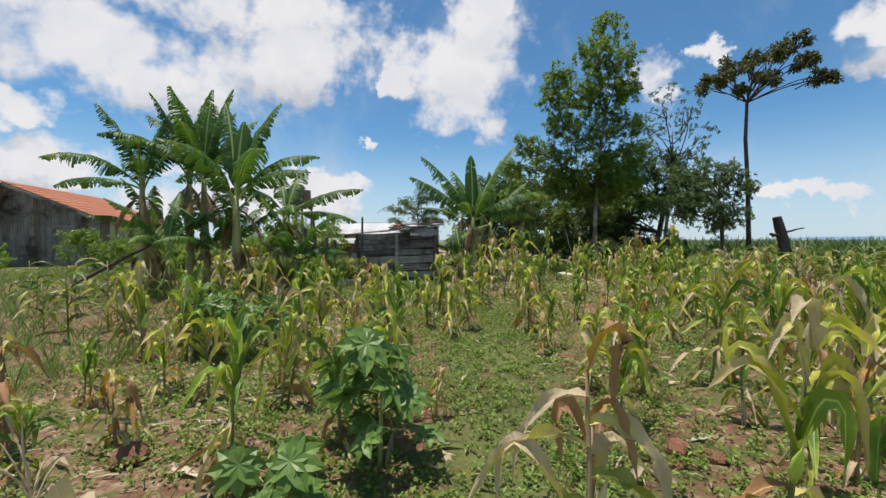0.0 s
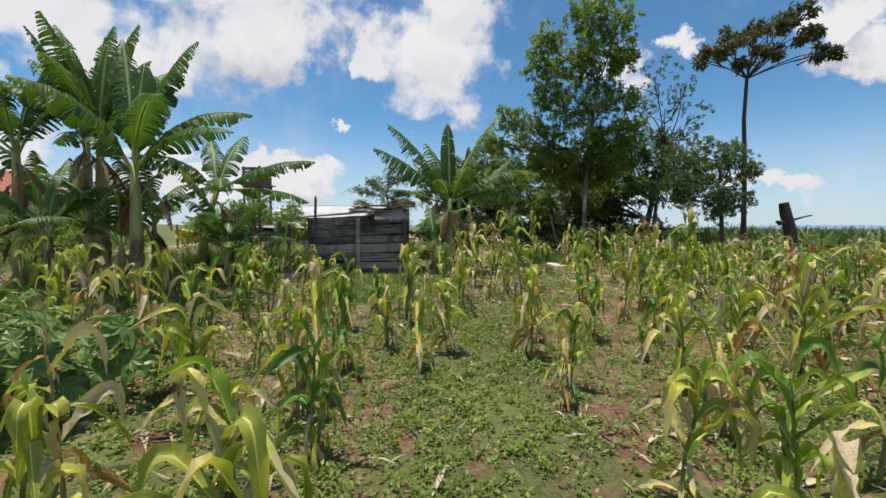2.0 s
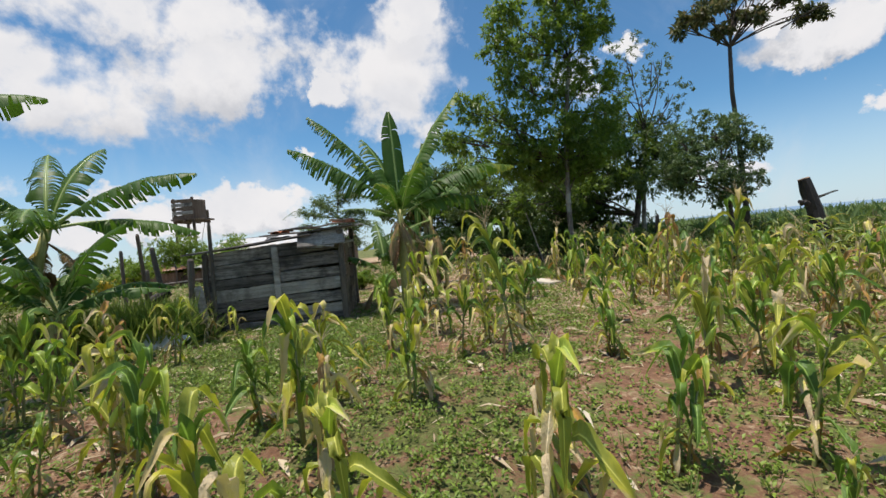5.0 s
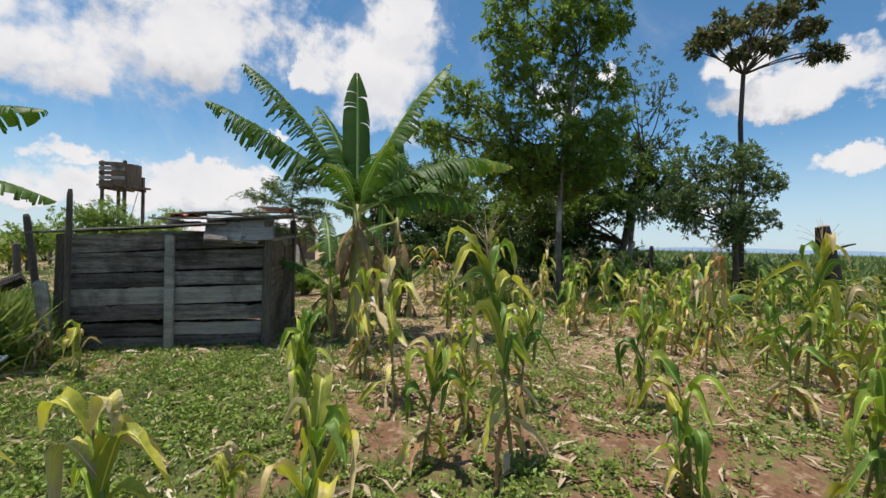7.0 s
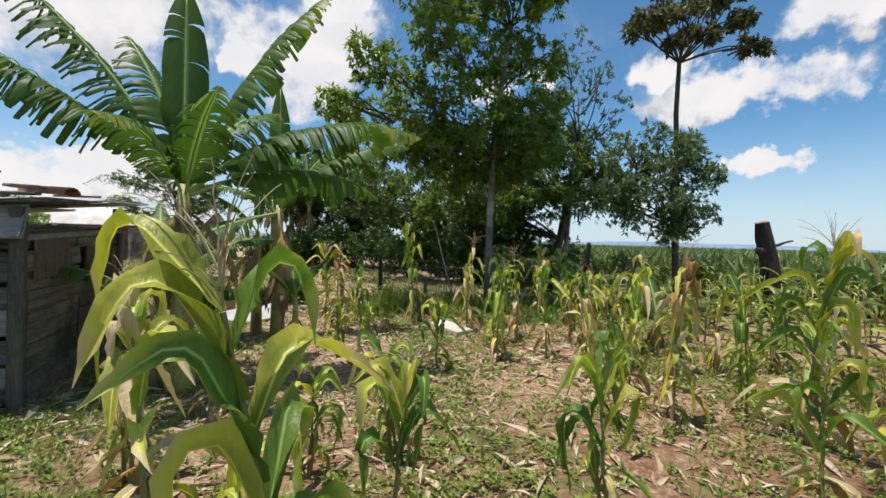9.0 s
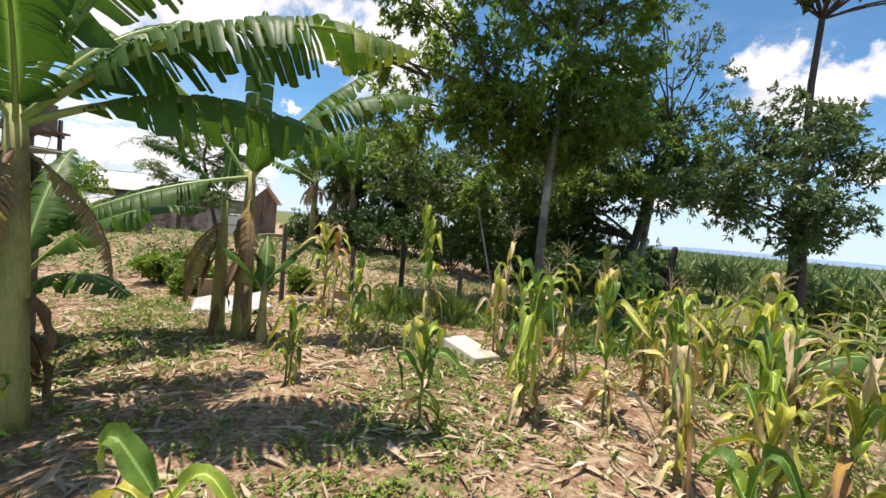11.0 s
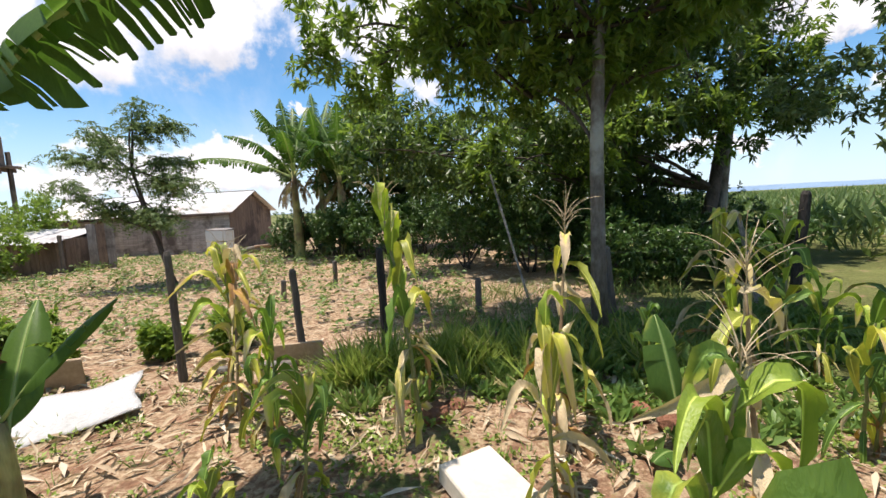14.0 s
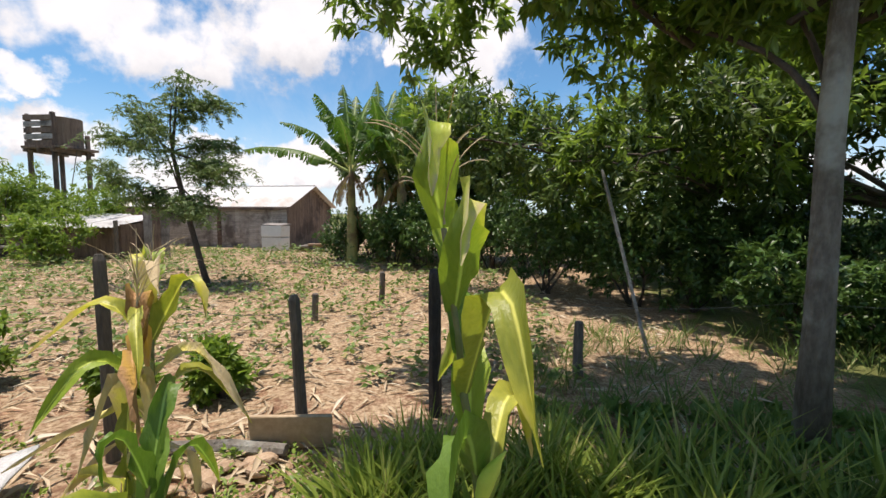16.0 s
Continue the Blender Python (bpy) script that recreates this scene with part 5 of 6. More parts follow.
def castor(base, tall, count, seed):
    random.seed(seed)
    r = np.random.default_rng(seed)
    x, y = base
    z = float(level(x, y))
    top = thing("castor_plant", (x, y, z), "broad-leaved castor plant with lobed green leaves", "castor plant", "castor plants")
    v, f = join([branch((0, 0, -0.03), (0.03, 0.02, tall), 0.016, 0.008, 0.05)])
    mesh_object("stem", v, f, MAT["banana_rib"], top, smooth=True)
    for i in range(count):
        h = tall * (0.3 + 0.7 * i / count)
        az = i * 2.4 + random.uniform(-0.3, 0.3)
        stalk = arch((0, 0, h), az, random.uniform(15, 50), random.uniform(0.18, 0.32) * (1.1 - 0.4 * i / count), 30, 4)
        v, f = tube(stalk, [0.006, 0.005, 0.005, 0.004, 0.004], 5)
        lv, lf = [], []
        size = random.uniform(0.13, 0.2)
        tilt = pose(*stalk[-1], random.uniform(-45, 45), random.uniform(5, 60), math.degrees(az)) 
        for k in range(8):
            a = -2.6 + 5.2 * k / 7
            ln = size * (0.75 + 0.35 * math.cos(a * 0.6))
            n0 = len(lv)
            for u, half in ((0, 0.02), (0.3, 0.27), (0.68, 0.21), (1.0, 0.0)):
                for c in (-1, 0, 1):
                    w2 = half * size * c
                    p = Vector((math.cos(a) * ln * u - math.sin(a) * w2, math.sin(a) * ln * u + math.cos(a) * w2, -(0.22 + 0.1 * math.sin(3 * a + i)) * ln * u * u + 0.10 * size * abs(c) * min(1, u * 3)))
                    lv.append(tilt @ p)
            for s in range(3):
                for c in range(2):
                    q = n0 + s * 3 + c
                    lf.append((q, q + 1, q + 4, q + 3))
        leaf = mesh_object("leaf", lv, lf, MAT["leaf_castor"], top)
        mesh_object("leaf_stalk", v, f, MAT["banana_rib"], leaf, smooth=True)
    return top


for i, (x, y, tall, count) in enumerate(((-0.42, 2.75, 0.85, 16), (-0.62, 3.1, 0.6, 11), (-2.75, 5.3, 0.85, 14), (-3.15, 5.7, 0.8, 13), (-2.4, 5.8, 0.7, 11), (-3.6, 6.3, 0.9, 13), (-1.0, 2.35, 0.32, 8))):
    castor((x, y), tall, count, 300 + i)

# ---- plank hut ----


def plank_hut():
    random.seed(41)
    z0 = float(level(-1.5, 13.9))
    hut = thing("plank_hut", (-0.28, 13.62, z0), "low weathered grey plank hut with a patched sheet roof", "hut")
    hut.scale = (1.0, 1.0, 1.06)
    wide, deep = 2.55, 2.1
    heights = (0.02, 0.17, 0.34, 0.54, 0.76, 0.95, 1.20)
    rise = 0.17   # the right end stands higher
    for i, h in enumerate(heights):
        tall = (heights[i + 1] - h if i < len(heights) - 1 else 0.24) * random.uniform(0.93, 0.985)
        for lo, hi in ((-wide, -1.22), (-1.26, 0.0)):
            bm = bmesh.new()
            n = 16
            rows = []
            slope, bow = random.uniform(-0.025, 0.025), random.uniform(-0.012, 0.012)
            for k in range(n + 1):
                x = lo + (hi - lo) * k / n
                lift = slope * k / n + bow * math.sin(math.pi * k / n) + rise * (h / 1.2) * (x + wide) / wide
                a, b = h + lift + random.uniform(-0.004, 0.004), h + tall + lift + random.uniform(-0.010, 0.003) - (random.uniform(0.015, 0.04) if random.random() < 0.06 else 0)
                rows.append([bm.verts.new((x, y, q)) for y, q in ((-0.022, a), (-0.026 + random.uniform(-0.01, 0.006), b), (0.004, b), (0.004, a))])
            for p, q in zip(rows[:-1], rows[1:]):
                for c in range(4):
                    bm.faces.new((p[c], q[c], q[(c + 1) % 4], p[(c + 1) % 4]))
            bm.faces.new(rows[0])
            bm.faces.new(rows[-1][::-1])
            part("plank", bm, MAT["plank_pale" if (i == 3 or random.random() < 0.1) else random.choice(("plank", "plank_dark", "plank_dark"))], hut)
    for x, y, tall, size in ((-wide, -0.05, 1.5, 0.09), (-1.24, -0.075, 1.52, 0.11), (0.0, -0.05, 1.74, 0.1), (0.03, deep, 1.85, 0.1), (-wide, deep, 1.45, 0.1)):
        part("post", boxed((size, size * 0.8, tall), pose(x, y, tall / 2 - 0.05, 0, random.uniform(-2, 2), 0), 0.012, 0.008), MAT["post" if x != -1.24 else "plank_pale"], hut)
    # end wall of mixed boards with a dark gap, back and left walls
    h = 0.0
    while h < 1.5:
        tall = random.uniform(0.16, 0.30)
        for lo, hi in ((0.04, 1.0), (1.22 if 0.75 < h < 1.2 else 1.0, deep)):
            tall_here = min(tall, 1.62 - h) * random.uniform(0.92, 0.99)
            part("side_board", boxed((0.025, hi - lo, tall_here), pose(0.016 + random.uniform(-0.012, 0.012), (lo + hi) / 2, h + tall_here / 2, random.uniform(-1.5, 1.5), random.uniform(-2, 2), 0), 0.004, 0.012), MAT[random.choice(("plank_side", "plank_side", "plank_brown"))], hut)
        h += tall
    part("side_board", boxed((0.03, 0.62, 0.42), pose(0.05, 0.42, 1.30, 4, 0, 0), 0.004, 0.012), MAT["plank_brown"], hut)
    part("side_rail", boxed((0.03, deep, 0.05), pose(0.06, deep / 2, 1.48, 2, 0, 0), 0.006, 0.004), MAT["plank_pale"], hut)
    part("back_wall", boxed((wide, 0.03, 1.4), pose(-wide / 2, deep + 0.04, 0.72), 0.004), MAT["plank"], hut)
    part("left_wall", boxed((0.03, deep, 1.3), pose(-wide - 0.03, deep / 2, 0.66), 0.004), MAT["plank"], hut)
    # roof sheets, each laid a little askew
    for x, y, lx, ly, h, mat in ((-2.25, 0.4, 1.3, 1.1, 1.475, "plank"), (-1.15, 0.4, 1.3, 1.1, 1.50, "plank_dark"), (-0.25, 0.45, 1.05, 1.2, 1.575, "plank"), (-2.2, 1.5, 1.3, 1.3, 1.54, "sheet_metal"), (-1.1, 1.5, 1.3, 1.3, 1.57, "sheet_metal"), (-0.2, 1.55, 1.1, 1.3, 1.63, "fibre")):
        part("roof_sheet", boxed((lx, ly, 0.018), pose(x, y, h + 0.03 + 0.062 * (x + 2.5), 2.2, -4.6, random.uniform(-3, 3)), 0.003, 0.01), MAT[mat], hut)
    for x, tilt in ((-0.32, 6), (-0.14, -4), (-0.56, 2)):
        part("eave_scrap", boxed((0.46, 0.30, 0.012), pose(x, -0.12, 1.545 + 0.06 * (x + 0.35), 62, tilt, 0), 0.002, 0.02), MAT["plank_pale" if tilt < 5 else "plank"], hut, "curled grey bark slab")
    return hut, z0


hut, hut_z = plank_hut()


def loose_on_hut():
    random.seed(43)
    for i in range(16):
        x, y = random.uniform(-1.7, -0.1), random.uniform(13.6, 14.6)
        a = random.uniform(-25, 25)
        h = hut_z + 1.62 + 0.095 * (x + 2.78)
        ob = part("wood_scrap", boxed((random.uniform(0.3, 0.8), random.uniform(0.05, 0.12), 0.025), pose(0, 0, 0, 0, 0, 0), 0.004, 0.006), MAT[random.choice(("plank", "plank_pale", "cut", "plank_brown"))])
        ob.matrix_world = pose(x, y, h + 0.02 + 0.008 * i, random.uniform(-3, 3), random.uniform(-4, 4), a)
        tagged(ob, "old wooden scrap lying on the hut roof", "wood scrap", "scraps on the hut roof")
    for x, y, a in ((-1.55, 13.85, 12), (-1.40, 13.98, 40), (-0.02, 13.9, 75)):
        m = pose(x, y, hut_z + 1.80 + 0.095 * (x + 1.5), 3, 0, a)
        ob = part("roof_tile", half_tile(0.42, 0.11), MAT["tile"])
        ob.matrix_world = m
        tagged(ob, "orange clay roof tile lying on the hut roof", "roof tile", "loose roof tiles")


def half_tile(length, radius):
    """A half-round clay tile, tapered and thick."""
    bm = bmesh.new()
    rows = []
    for y, r in ((0, radius), (length, radius * 0.85)):
        rows.append([[bm.verts.new((math.cos(a) * q, y, math.sin(a) * q * 0.7)) for a in np.linspace(0, math.pi, 7)] for q in (r, r - 0.013)])
    for k in range(6):
        bm.faces.new((rows[0][0][k], rows[0][0][k + 1], rows[1][0][k + 1], rows[1][0][k]))
        bm.faces.new((rows[0][1][k + 1], rows[0][1][k], rows[1][1][k], rows[1][1][k + 1]))
        bm.faces.new((rows[0][0][k + 1], rows[0][0][k], rows[0][1][k], rows[0][1][k + 1]))
        bm.faces.new((rows[1][0][k], rows[1][0][k + 1], rows[1][1][k + 1], rows[1][1][k]))
    return bm


loose_on_hut()


def post_thing(name, x, y, tall, size, mat, lean=(0, 0), label="weathered wooden fence post", group="fence posts", sides=7):
    random.seed(int(x * 100) + int(y * 10))
    z = float(level(x, y))
    pts = [(x + lean[0] * u, y + lean[1] * u, z - 0.08 + (tall + 0.08) * u) for u in (0, 0.25, 0.5, 0.75, 0.97, 1.0)]
    v, f = tube(pts, [size * k for k in (1.1, 1.0, 0.95, 1.0, 0.92, 0.6)], sides, 0.1)
    return tagged(mesh_object(name, v, f, MAT[mat]), label, "post", group)


post_thing("pole", -2.62, 13.35, 2.1, 0.035, "post", (0.03, 0), "tall thin wooden pole beside the hut", "")
post_thing("post", -2.72, 13.25, 0.95, 0.075, "plank_pale", (-0.12, 0.0), "short split pale post leaning on the hut", "")
post_thing("pole", -4.4, 14.6, 2.1, 0.04, "plank_brown", (-0.15, 0.05), "tall thin reddish wooden pole", "")
for x, y, tall, size, mat, lean in ((3.05, 18.35, 1.05, 0.042, "post", (-0.05, 0)), (1.88, 18.1, 1.35, 0.04, "post", (-0.02, 0)), (3.97, 18.75, 1.18, 0.05, "char", (-0.02, 0)), (5.35, 19.6, 0.55, 0.05, "post", (0, 0)), (2.9, 22.6, 0.55, 0.05, "post", (0.02, 0)),
                                   (7.1, 18.9, 1.0, 0.06, "post", (-0.12, 0)), (9.4, 18.95, 1.35, 0.035, "plank_pale", (-0.3, 0.1)), (9.9, 18.9, 1.6, 0.07, "char", (0.15, 0)), (2.1, 21.5, 0.4, 0.05, "post", (0.02, 0))):
    post_thing("fence_post", x, y, tall, size, mat, lean)
post_thing("pole", 6.35, 20.2, 2.1, 0.02, "plank_pale", (-0.55, 0.2), "thin pale leaning pole under the tree", "")
for x, y, tall, size, lean in ((-5.6, 17.6, 1.9, 0.07, (-0.25, 0)), (-5.1, 17.9, 1.5, 0.09, (0.1, 0)), (-4.7, 18.0, 1.35, 0.08, (0.02, 0)), (-6.1, 17.8, 1.3, 0.07, (-0.05, 0)), (-7.0, 18.2, 1.9, 0.05, (0, 0))):
    post_thing("fence_post", x, y, tall, size, "post", lean)
v, f = tube([(-5.6, 14.6, 0.16), (-5.0, 14.9, 0.55), (-4.3, 15.2, 0.95)], [0.13, 0.12, 0.09], 8, 0.1)
tagged(mesh_object("leaning_log", v, f, MAT["char"]), "dark burnt log propped aslant by the fence", "log")


def fence_wire(points, name="fence_wire"):
    v, f = join([tube([Vector(a).lerp(Vector(b), u) - Vector((0, 0, 0.10 * math.sin(math.pi * u))) for u in np.linspace(0, 1, 7)], [0.0022] * 7, 4) for a, b in zip(points[:-1], points[1:])])
    return tagged(mesh_object(name, v, f, MAT["wire"]), "thin rusty wire strung between fence posts", "wire")


fence_wire([(1.87, 18.1, 1.35), (3.0, 18.35, 1.1), (3.95, 18.75, 1.2), (6.98, 18.9, 1.1), (9.12, 19.0, 1.2)])


# ---- water tower ----


def water_tower():
    random.seed(51)
    z0 = float(level(-10.8, 31))
    cx, cy = -10.75, 31.4
    tower = thing("water_tower", (cx, cy, z0), "wooden water tower with a slatted brown tank on tall posts", "water tower", turn=-8)
    tower.scale = (0.66, 0.66, 0.95)
    for x, y, tall in ((-1.0, -0.8, 5.25), (0.62, -0.8, 5.3), (-0.9, 0.8, 4.0), (0.95, 0.8, 4.6)):
        part("post", boxed((0.19, 0.19, tall), pose(x, y, tall / 2, 0, 0, 0), 0.02, 0.02), MAT["plank_brown"], tower)
    part("brace", boxed((0.03, 0.03, 2.2), pose(0.85, 0.0, 3.1, 0, 20, 0), 0.0), MAT["post"], tower)
    part("platform", boxed((2.6, 2.2, 0.1), pose(0.1, 0, 3.98), 0.015, 0.01), MAT["plank_brown"], tower)
    for x in (-0.9, 0.0, 0.9):
        part("beam", boxed((0.12, 2.4, 0.14), pose(x, 0, 3.86), 0.01), MAT["plank_brown"], tower)
    for i in range(5):
        part("slat", boxed((1.85, 0.04, 0.2), pose(-0.22, -0.93, 4.14 + i * 0.24, 0, random.uniform(-1, 1), 0), 0.006), MAT["plank_pale" if i % 2 else "plank_brown"], tower)
    n = 30
    for i in range(n):
        a = 2 * math.pi * i / n
        part("stave", boxed((0.05, 0.205, 1.12), pose(0.2 + 0.93 * math.cos(a), 0.05 + 0.85 * math.sin(a), 4.60, 0, 0, math.degrees(a)), 0.005), MAT["plank_brown"], tower)
    bm = bmesh.new()
    bmesh.ops.create_cone(bm, cap_ends=True, segments=24, radius1=0.88, radius2=0.88, depth=0.05, matrix=Matrix.Translation((0.2, 0.05, 5.06)) @ Matrix.Diagonal((1, 0.9, 1, 1)))
    part("lid", bm, MAT["plank_brown"], tower)


water_tower()


def corrugated(length, width, pitch=0.15, wave=0.022, thick=0.004):
    """A ribbed sheet along y, centred, ribs running down the slope."""
    n = int(width / pitch * 6)
    bm = bmesh.new()
    rows = []
    for y in (-length / 2, length / 2):
        rows.append([[bm.verts.new((-width / 2 + width * k / n, y, wave * math.sin(2 * math.pi * k / 6) + t)) for k in range(n + 1)] for t in (0, -thick)])
    for k in range(n):
        bm.faces.new((rows[0][0][k], rows[0][0][k + 1], rows[1][0][k + 1], rows[1][0][k]))
        bm.faces.new((rows[0][1][k + 1], rows[0][1][k], rows[1][1][k], rows[1][1][k + 1]))
        bm.faces.new((rows[0][0][k + 1], rows[0][0][k], rows[0][1][k], rows[0][1][k + 1]))
    return bm


def board_wall(parent, a, b, tall, mat, step=0.2, slope=0.0, base=0.0, name="board"):
    """Upright boards from a to b; slope adds height towards the middle."""
    a, b = Vector(a), Vector(b)
    n = max(1, int((b - a).length / step))
    turn = math.degrees(math.atan2(b.y - a.y, b.x - a.x))
    for i in range(n):
        u = (i + 0.5) / n
        p = a.lerp(b, u)
        h = tall + slope * (1 - abs(2 * u - 1)) - random.uniform(0, 0.03)
        part(name, boxed(((b - a).length / n * 0.97, 0.025, h), pose(p.x, p.y, base + h / 2, 0, 0, turn), 0.003, 0.004), MAT[mat if random.random() < 0.8 else "plank_brown"], parent)


def barn():
    random.seed(61)
    z0 = float(level(-4, 31.5))
    ob = thing("barn", (-2.5, 32.3, z0), "grey plank barn with a bright zinc roof", "barn", turn=-12)
    long, deep, eave, rise = 8.6, 3.6, 1.72, 0.85
    board_wall(ob, (-long, 0, 0), (0, 0, 0), eave, "plank_pale", 0.22)
    board_wall(ob, (0, 0, 0), (0, deep, 0), eave, "plank_brown", 0.2, rise)
    board_wall(ob, (-long, deep, 0), (-long, 0, 0), eave, "plank_up", 0.24, rise)
    part("back_wall", boxed((long, 0.03, eave), pose(-long / 2, deep, eave / 2)), MAT["plank_up"], ob)
    slant = math.hypot(deep / 2, rise)
    tip = math.degrees(math.atan2(rise, deep / 2))
    for i in range(8):
        w2 = (long + 0.5) / 8
        x = -long - 0.25 + w2 * (i + 0.5)
        for side in (0, 1):
            y, t = (deep * 0.25 - 0.08, tip) if side == 0 else (deep * 0.75 + 0.08, -tip)
            bm = corrugated(slant + 0.28, w2 * 1.02, 0.12, 0.014)
            part("roof_sheet", bm, MAT["sheet_metal"], ob).matrix_local = pose(x, y, eave + rise / 2 + 0.03, t, 0, 0)
    part("fascia", boxed((long + 0.4, 0.03, 0.1), pose(-long / 2, -0.2, eave - 0.1)), MAT["plank_brown"], ob)
    return ob


barn()


def storage_shed():
    random.seed(63)
    z0 = float(level(-8, 28))
    ob = thing("shed", (-5.9, 28.0, z0), "low plank shed with rusty corrugated roof sheets", "shed", turn=-3)
    board_wall(ob, (-2.1, 0, 0), (0, 0, 0), 1.05, "plank_brown", 0.24)
    board_wall(ob, (0, 0, 0), (0, 1.9, 0), 1.1, "plank_brown", 0.2)
    board_wall(ob, (-6.0, 0.15, 0), (-2.9, 0.15, 0), 0.85, "plank_brown", 0.26)
    part("back_wall", boxed((6.2, 0.03, 1.35), pose(-3.1, 1.95, 0.68)), MAT["plank_brown"], ob)
    for i in range(5):
        part("roof_sheet", corrugated(2.3, 1.28, 0.16, 0.02), MAT["rust" if i < 2 else "fibre"], ob).matrix_local = pose(-5.6 + i * 1.24, 0.85, 1.17 + 0.03 * (i % 2) - 0.03 * (i < 2), 9, random.uniform(-2, 2), random.uniform(-2, 2))
    for x in (-6.0, -4.4, -2.6, 0.0):
        part("post", boxed((0.09, 0.09, 1.2), pose(x, -0.15, 0.6, 0, random.uniform(-2, 2), 0), 0.01, 0.008), MAT["post"], ob)
    part("rail", boxed((3.0, 0.06, 0.06), pose(-4.2, -0.5, 0.35, 0, -3, 4), 0.01), MAT["plank_pale"], ob)


storage_shed()
random.seed(64)
post_holder = thing("plank_fence", (-5.4, 28.6, float(level(-5, 29))), "tall grey board fence beside the shed", "fence", turn=10)
board_wall(post_holder, (-0.2, 0, 0), (0.55, 0.0, 0), 1.5, "plank_up", 0.19)


def white_cabinet():
    z = float(level(-2.7, 31.4))
    ob = thing("old_freezer", (-2.62, 31.45, z), "discarded white enamel freezer standing by the barn", "freezer", turn=-10)
    part("body", boxed((0.82, 0.6, 0.5), pose(0, 0, 0.27), 0.02), MAT["white"], ob)
    part("lid", boxed((0.84, 0.62, 0.42), pose(0.0, 0.0, 0.75, -2, 0, 0), 0.02), MAT["white"], ob)
    part("hinge_plate", boxed((0.86, 0.7, 0.04), pose(0.0, 0.05, 1.0, 4, 2, 0), 0.004), MAT["plank_up"], ob, "grey board lying on top")


white_cabinet()


def log_pile():
    random.seed(66)
    for i in range(11):
        x, y = -0.9 + random.uniform(-0.45, 0.45), 31.2 + random.uniform(-0.25, 0.25)
        z = float(level(x, y)) + 0.05 + 0.075 * (i // 3)
        a = radians(random.uniform(-20, 35))
        v, f = tube([(x - 0.45 * math.cos(a), y - 0.45 * math.sin(a), z), (x, y, z + 0.01), (x + 0.45 * math.cos(a), y + 0.45 * math.sin(a), z + random.uniform(-0.02, 0.06))], [0.05, 0.055, 0.045], 7, 0.1)
        tagged(mesh_object("firewood_log", v, f, MAT[random.choice(("bark_dark", "cut", "bark"))]), "cut firewood log in a small pile", "log", "firewood pile")


log_pile()


def small_brick_house():
    z = float(level(-9, 40))
    ob = thing("brick_outbuilding", (-10.4, 41.0, z), "small red brick outbuilding with a flat roof", "outbuilding", turn=-10)
    part("wall", boxed((2.6, 2.0, 2.5), pose(0, 0, 1.25), 0.01), MAT["brick"], ob)
    part("roof", boxed((3.0, 2.4, 0.12), pose(0, 0, 2.56, 3, 0, 0), 0.01), MAT["fibre"], ob)
    win = part("window", boxed((0.6, 0.06, 0.5), pose(0.1, -1.0, 1.9), 0.01), MAT["plank_brown"], ob)
    # opaque sheet on a solid wall; the unlit room is painted as its colour
    part("pane", boxed((0.5, 0.02, 0.4), pose(0.1, -1.035, 1.9), 0.0), MAT["dark"], win)


small_brick_house()

# ---- tiled house ----


def tiled_roof(parent, length, slant, m, step=0.24, course=0.42):
    """Rows of half-round clay tiles on one slope: x along the eave, y up the slope."""
    model = None
    nx, ny = int(length / step), int(slant / course) + 1
    part("roof_deck", boxed((length, slant, 0.04), m @ pose(length / 2, slant / 2, -0.05), 0.0), MAT["plank_brown"], parent)
    random.seed(71)
    for j in range(ny):
        for i in range(nx):
            if model is None:
                model = part("tile", half_tile(course * 1.12, 0.115), MAT["tile"], parent)
                ob = model
            else:
                ob = new("tile", model.data)
                ob.parent = parent
            ob.matrix_local = m @ pose(step * (i + 0.5), course * j, 0.02, -2.5 + random.uniform(-0.8, 0.8), 0, random.uniform(-2, 2))


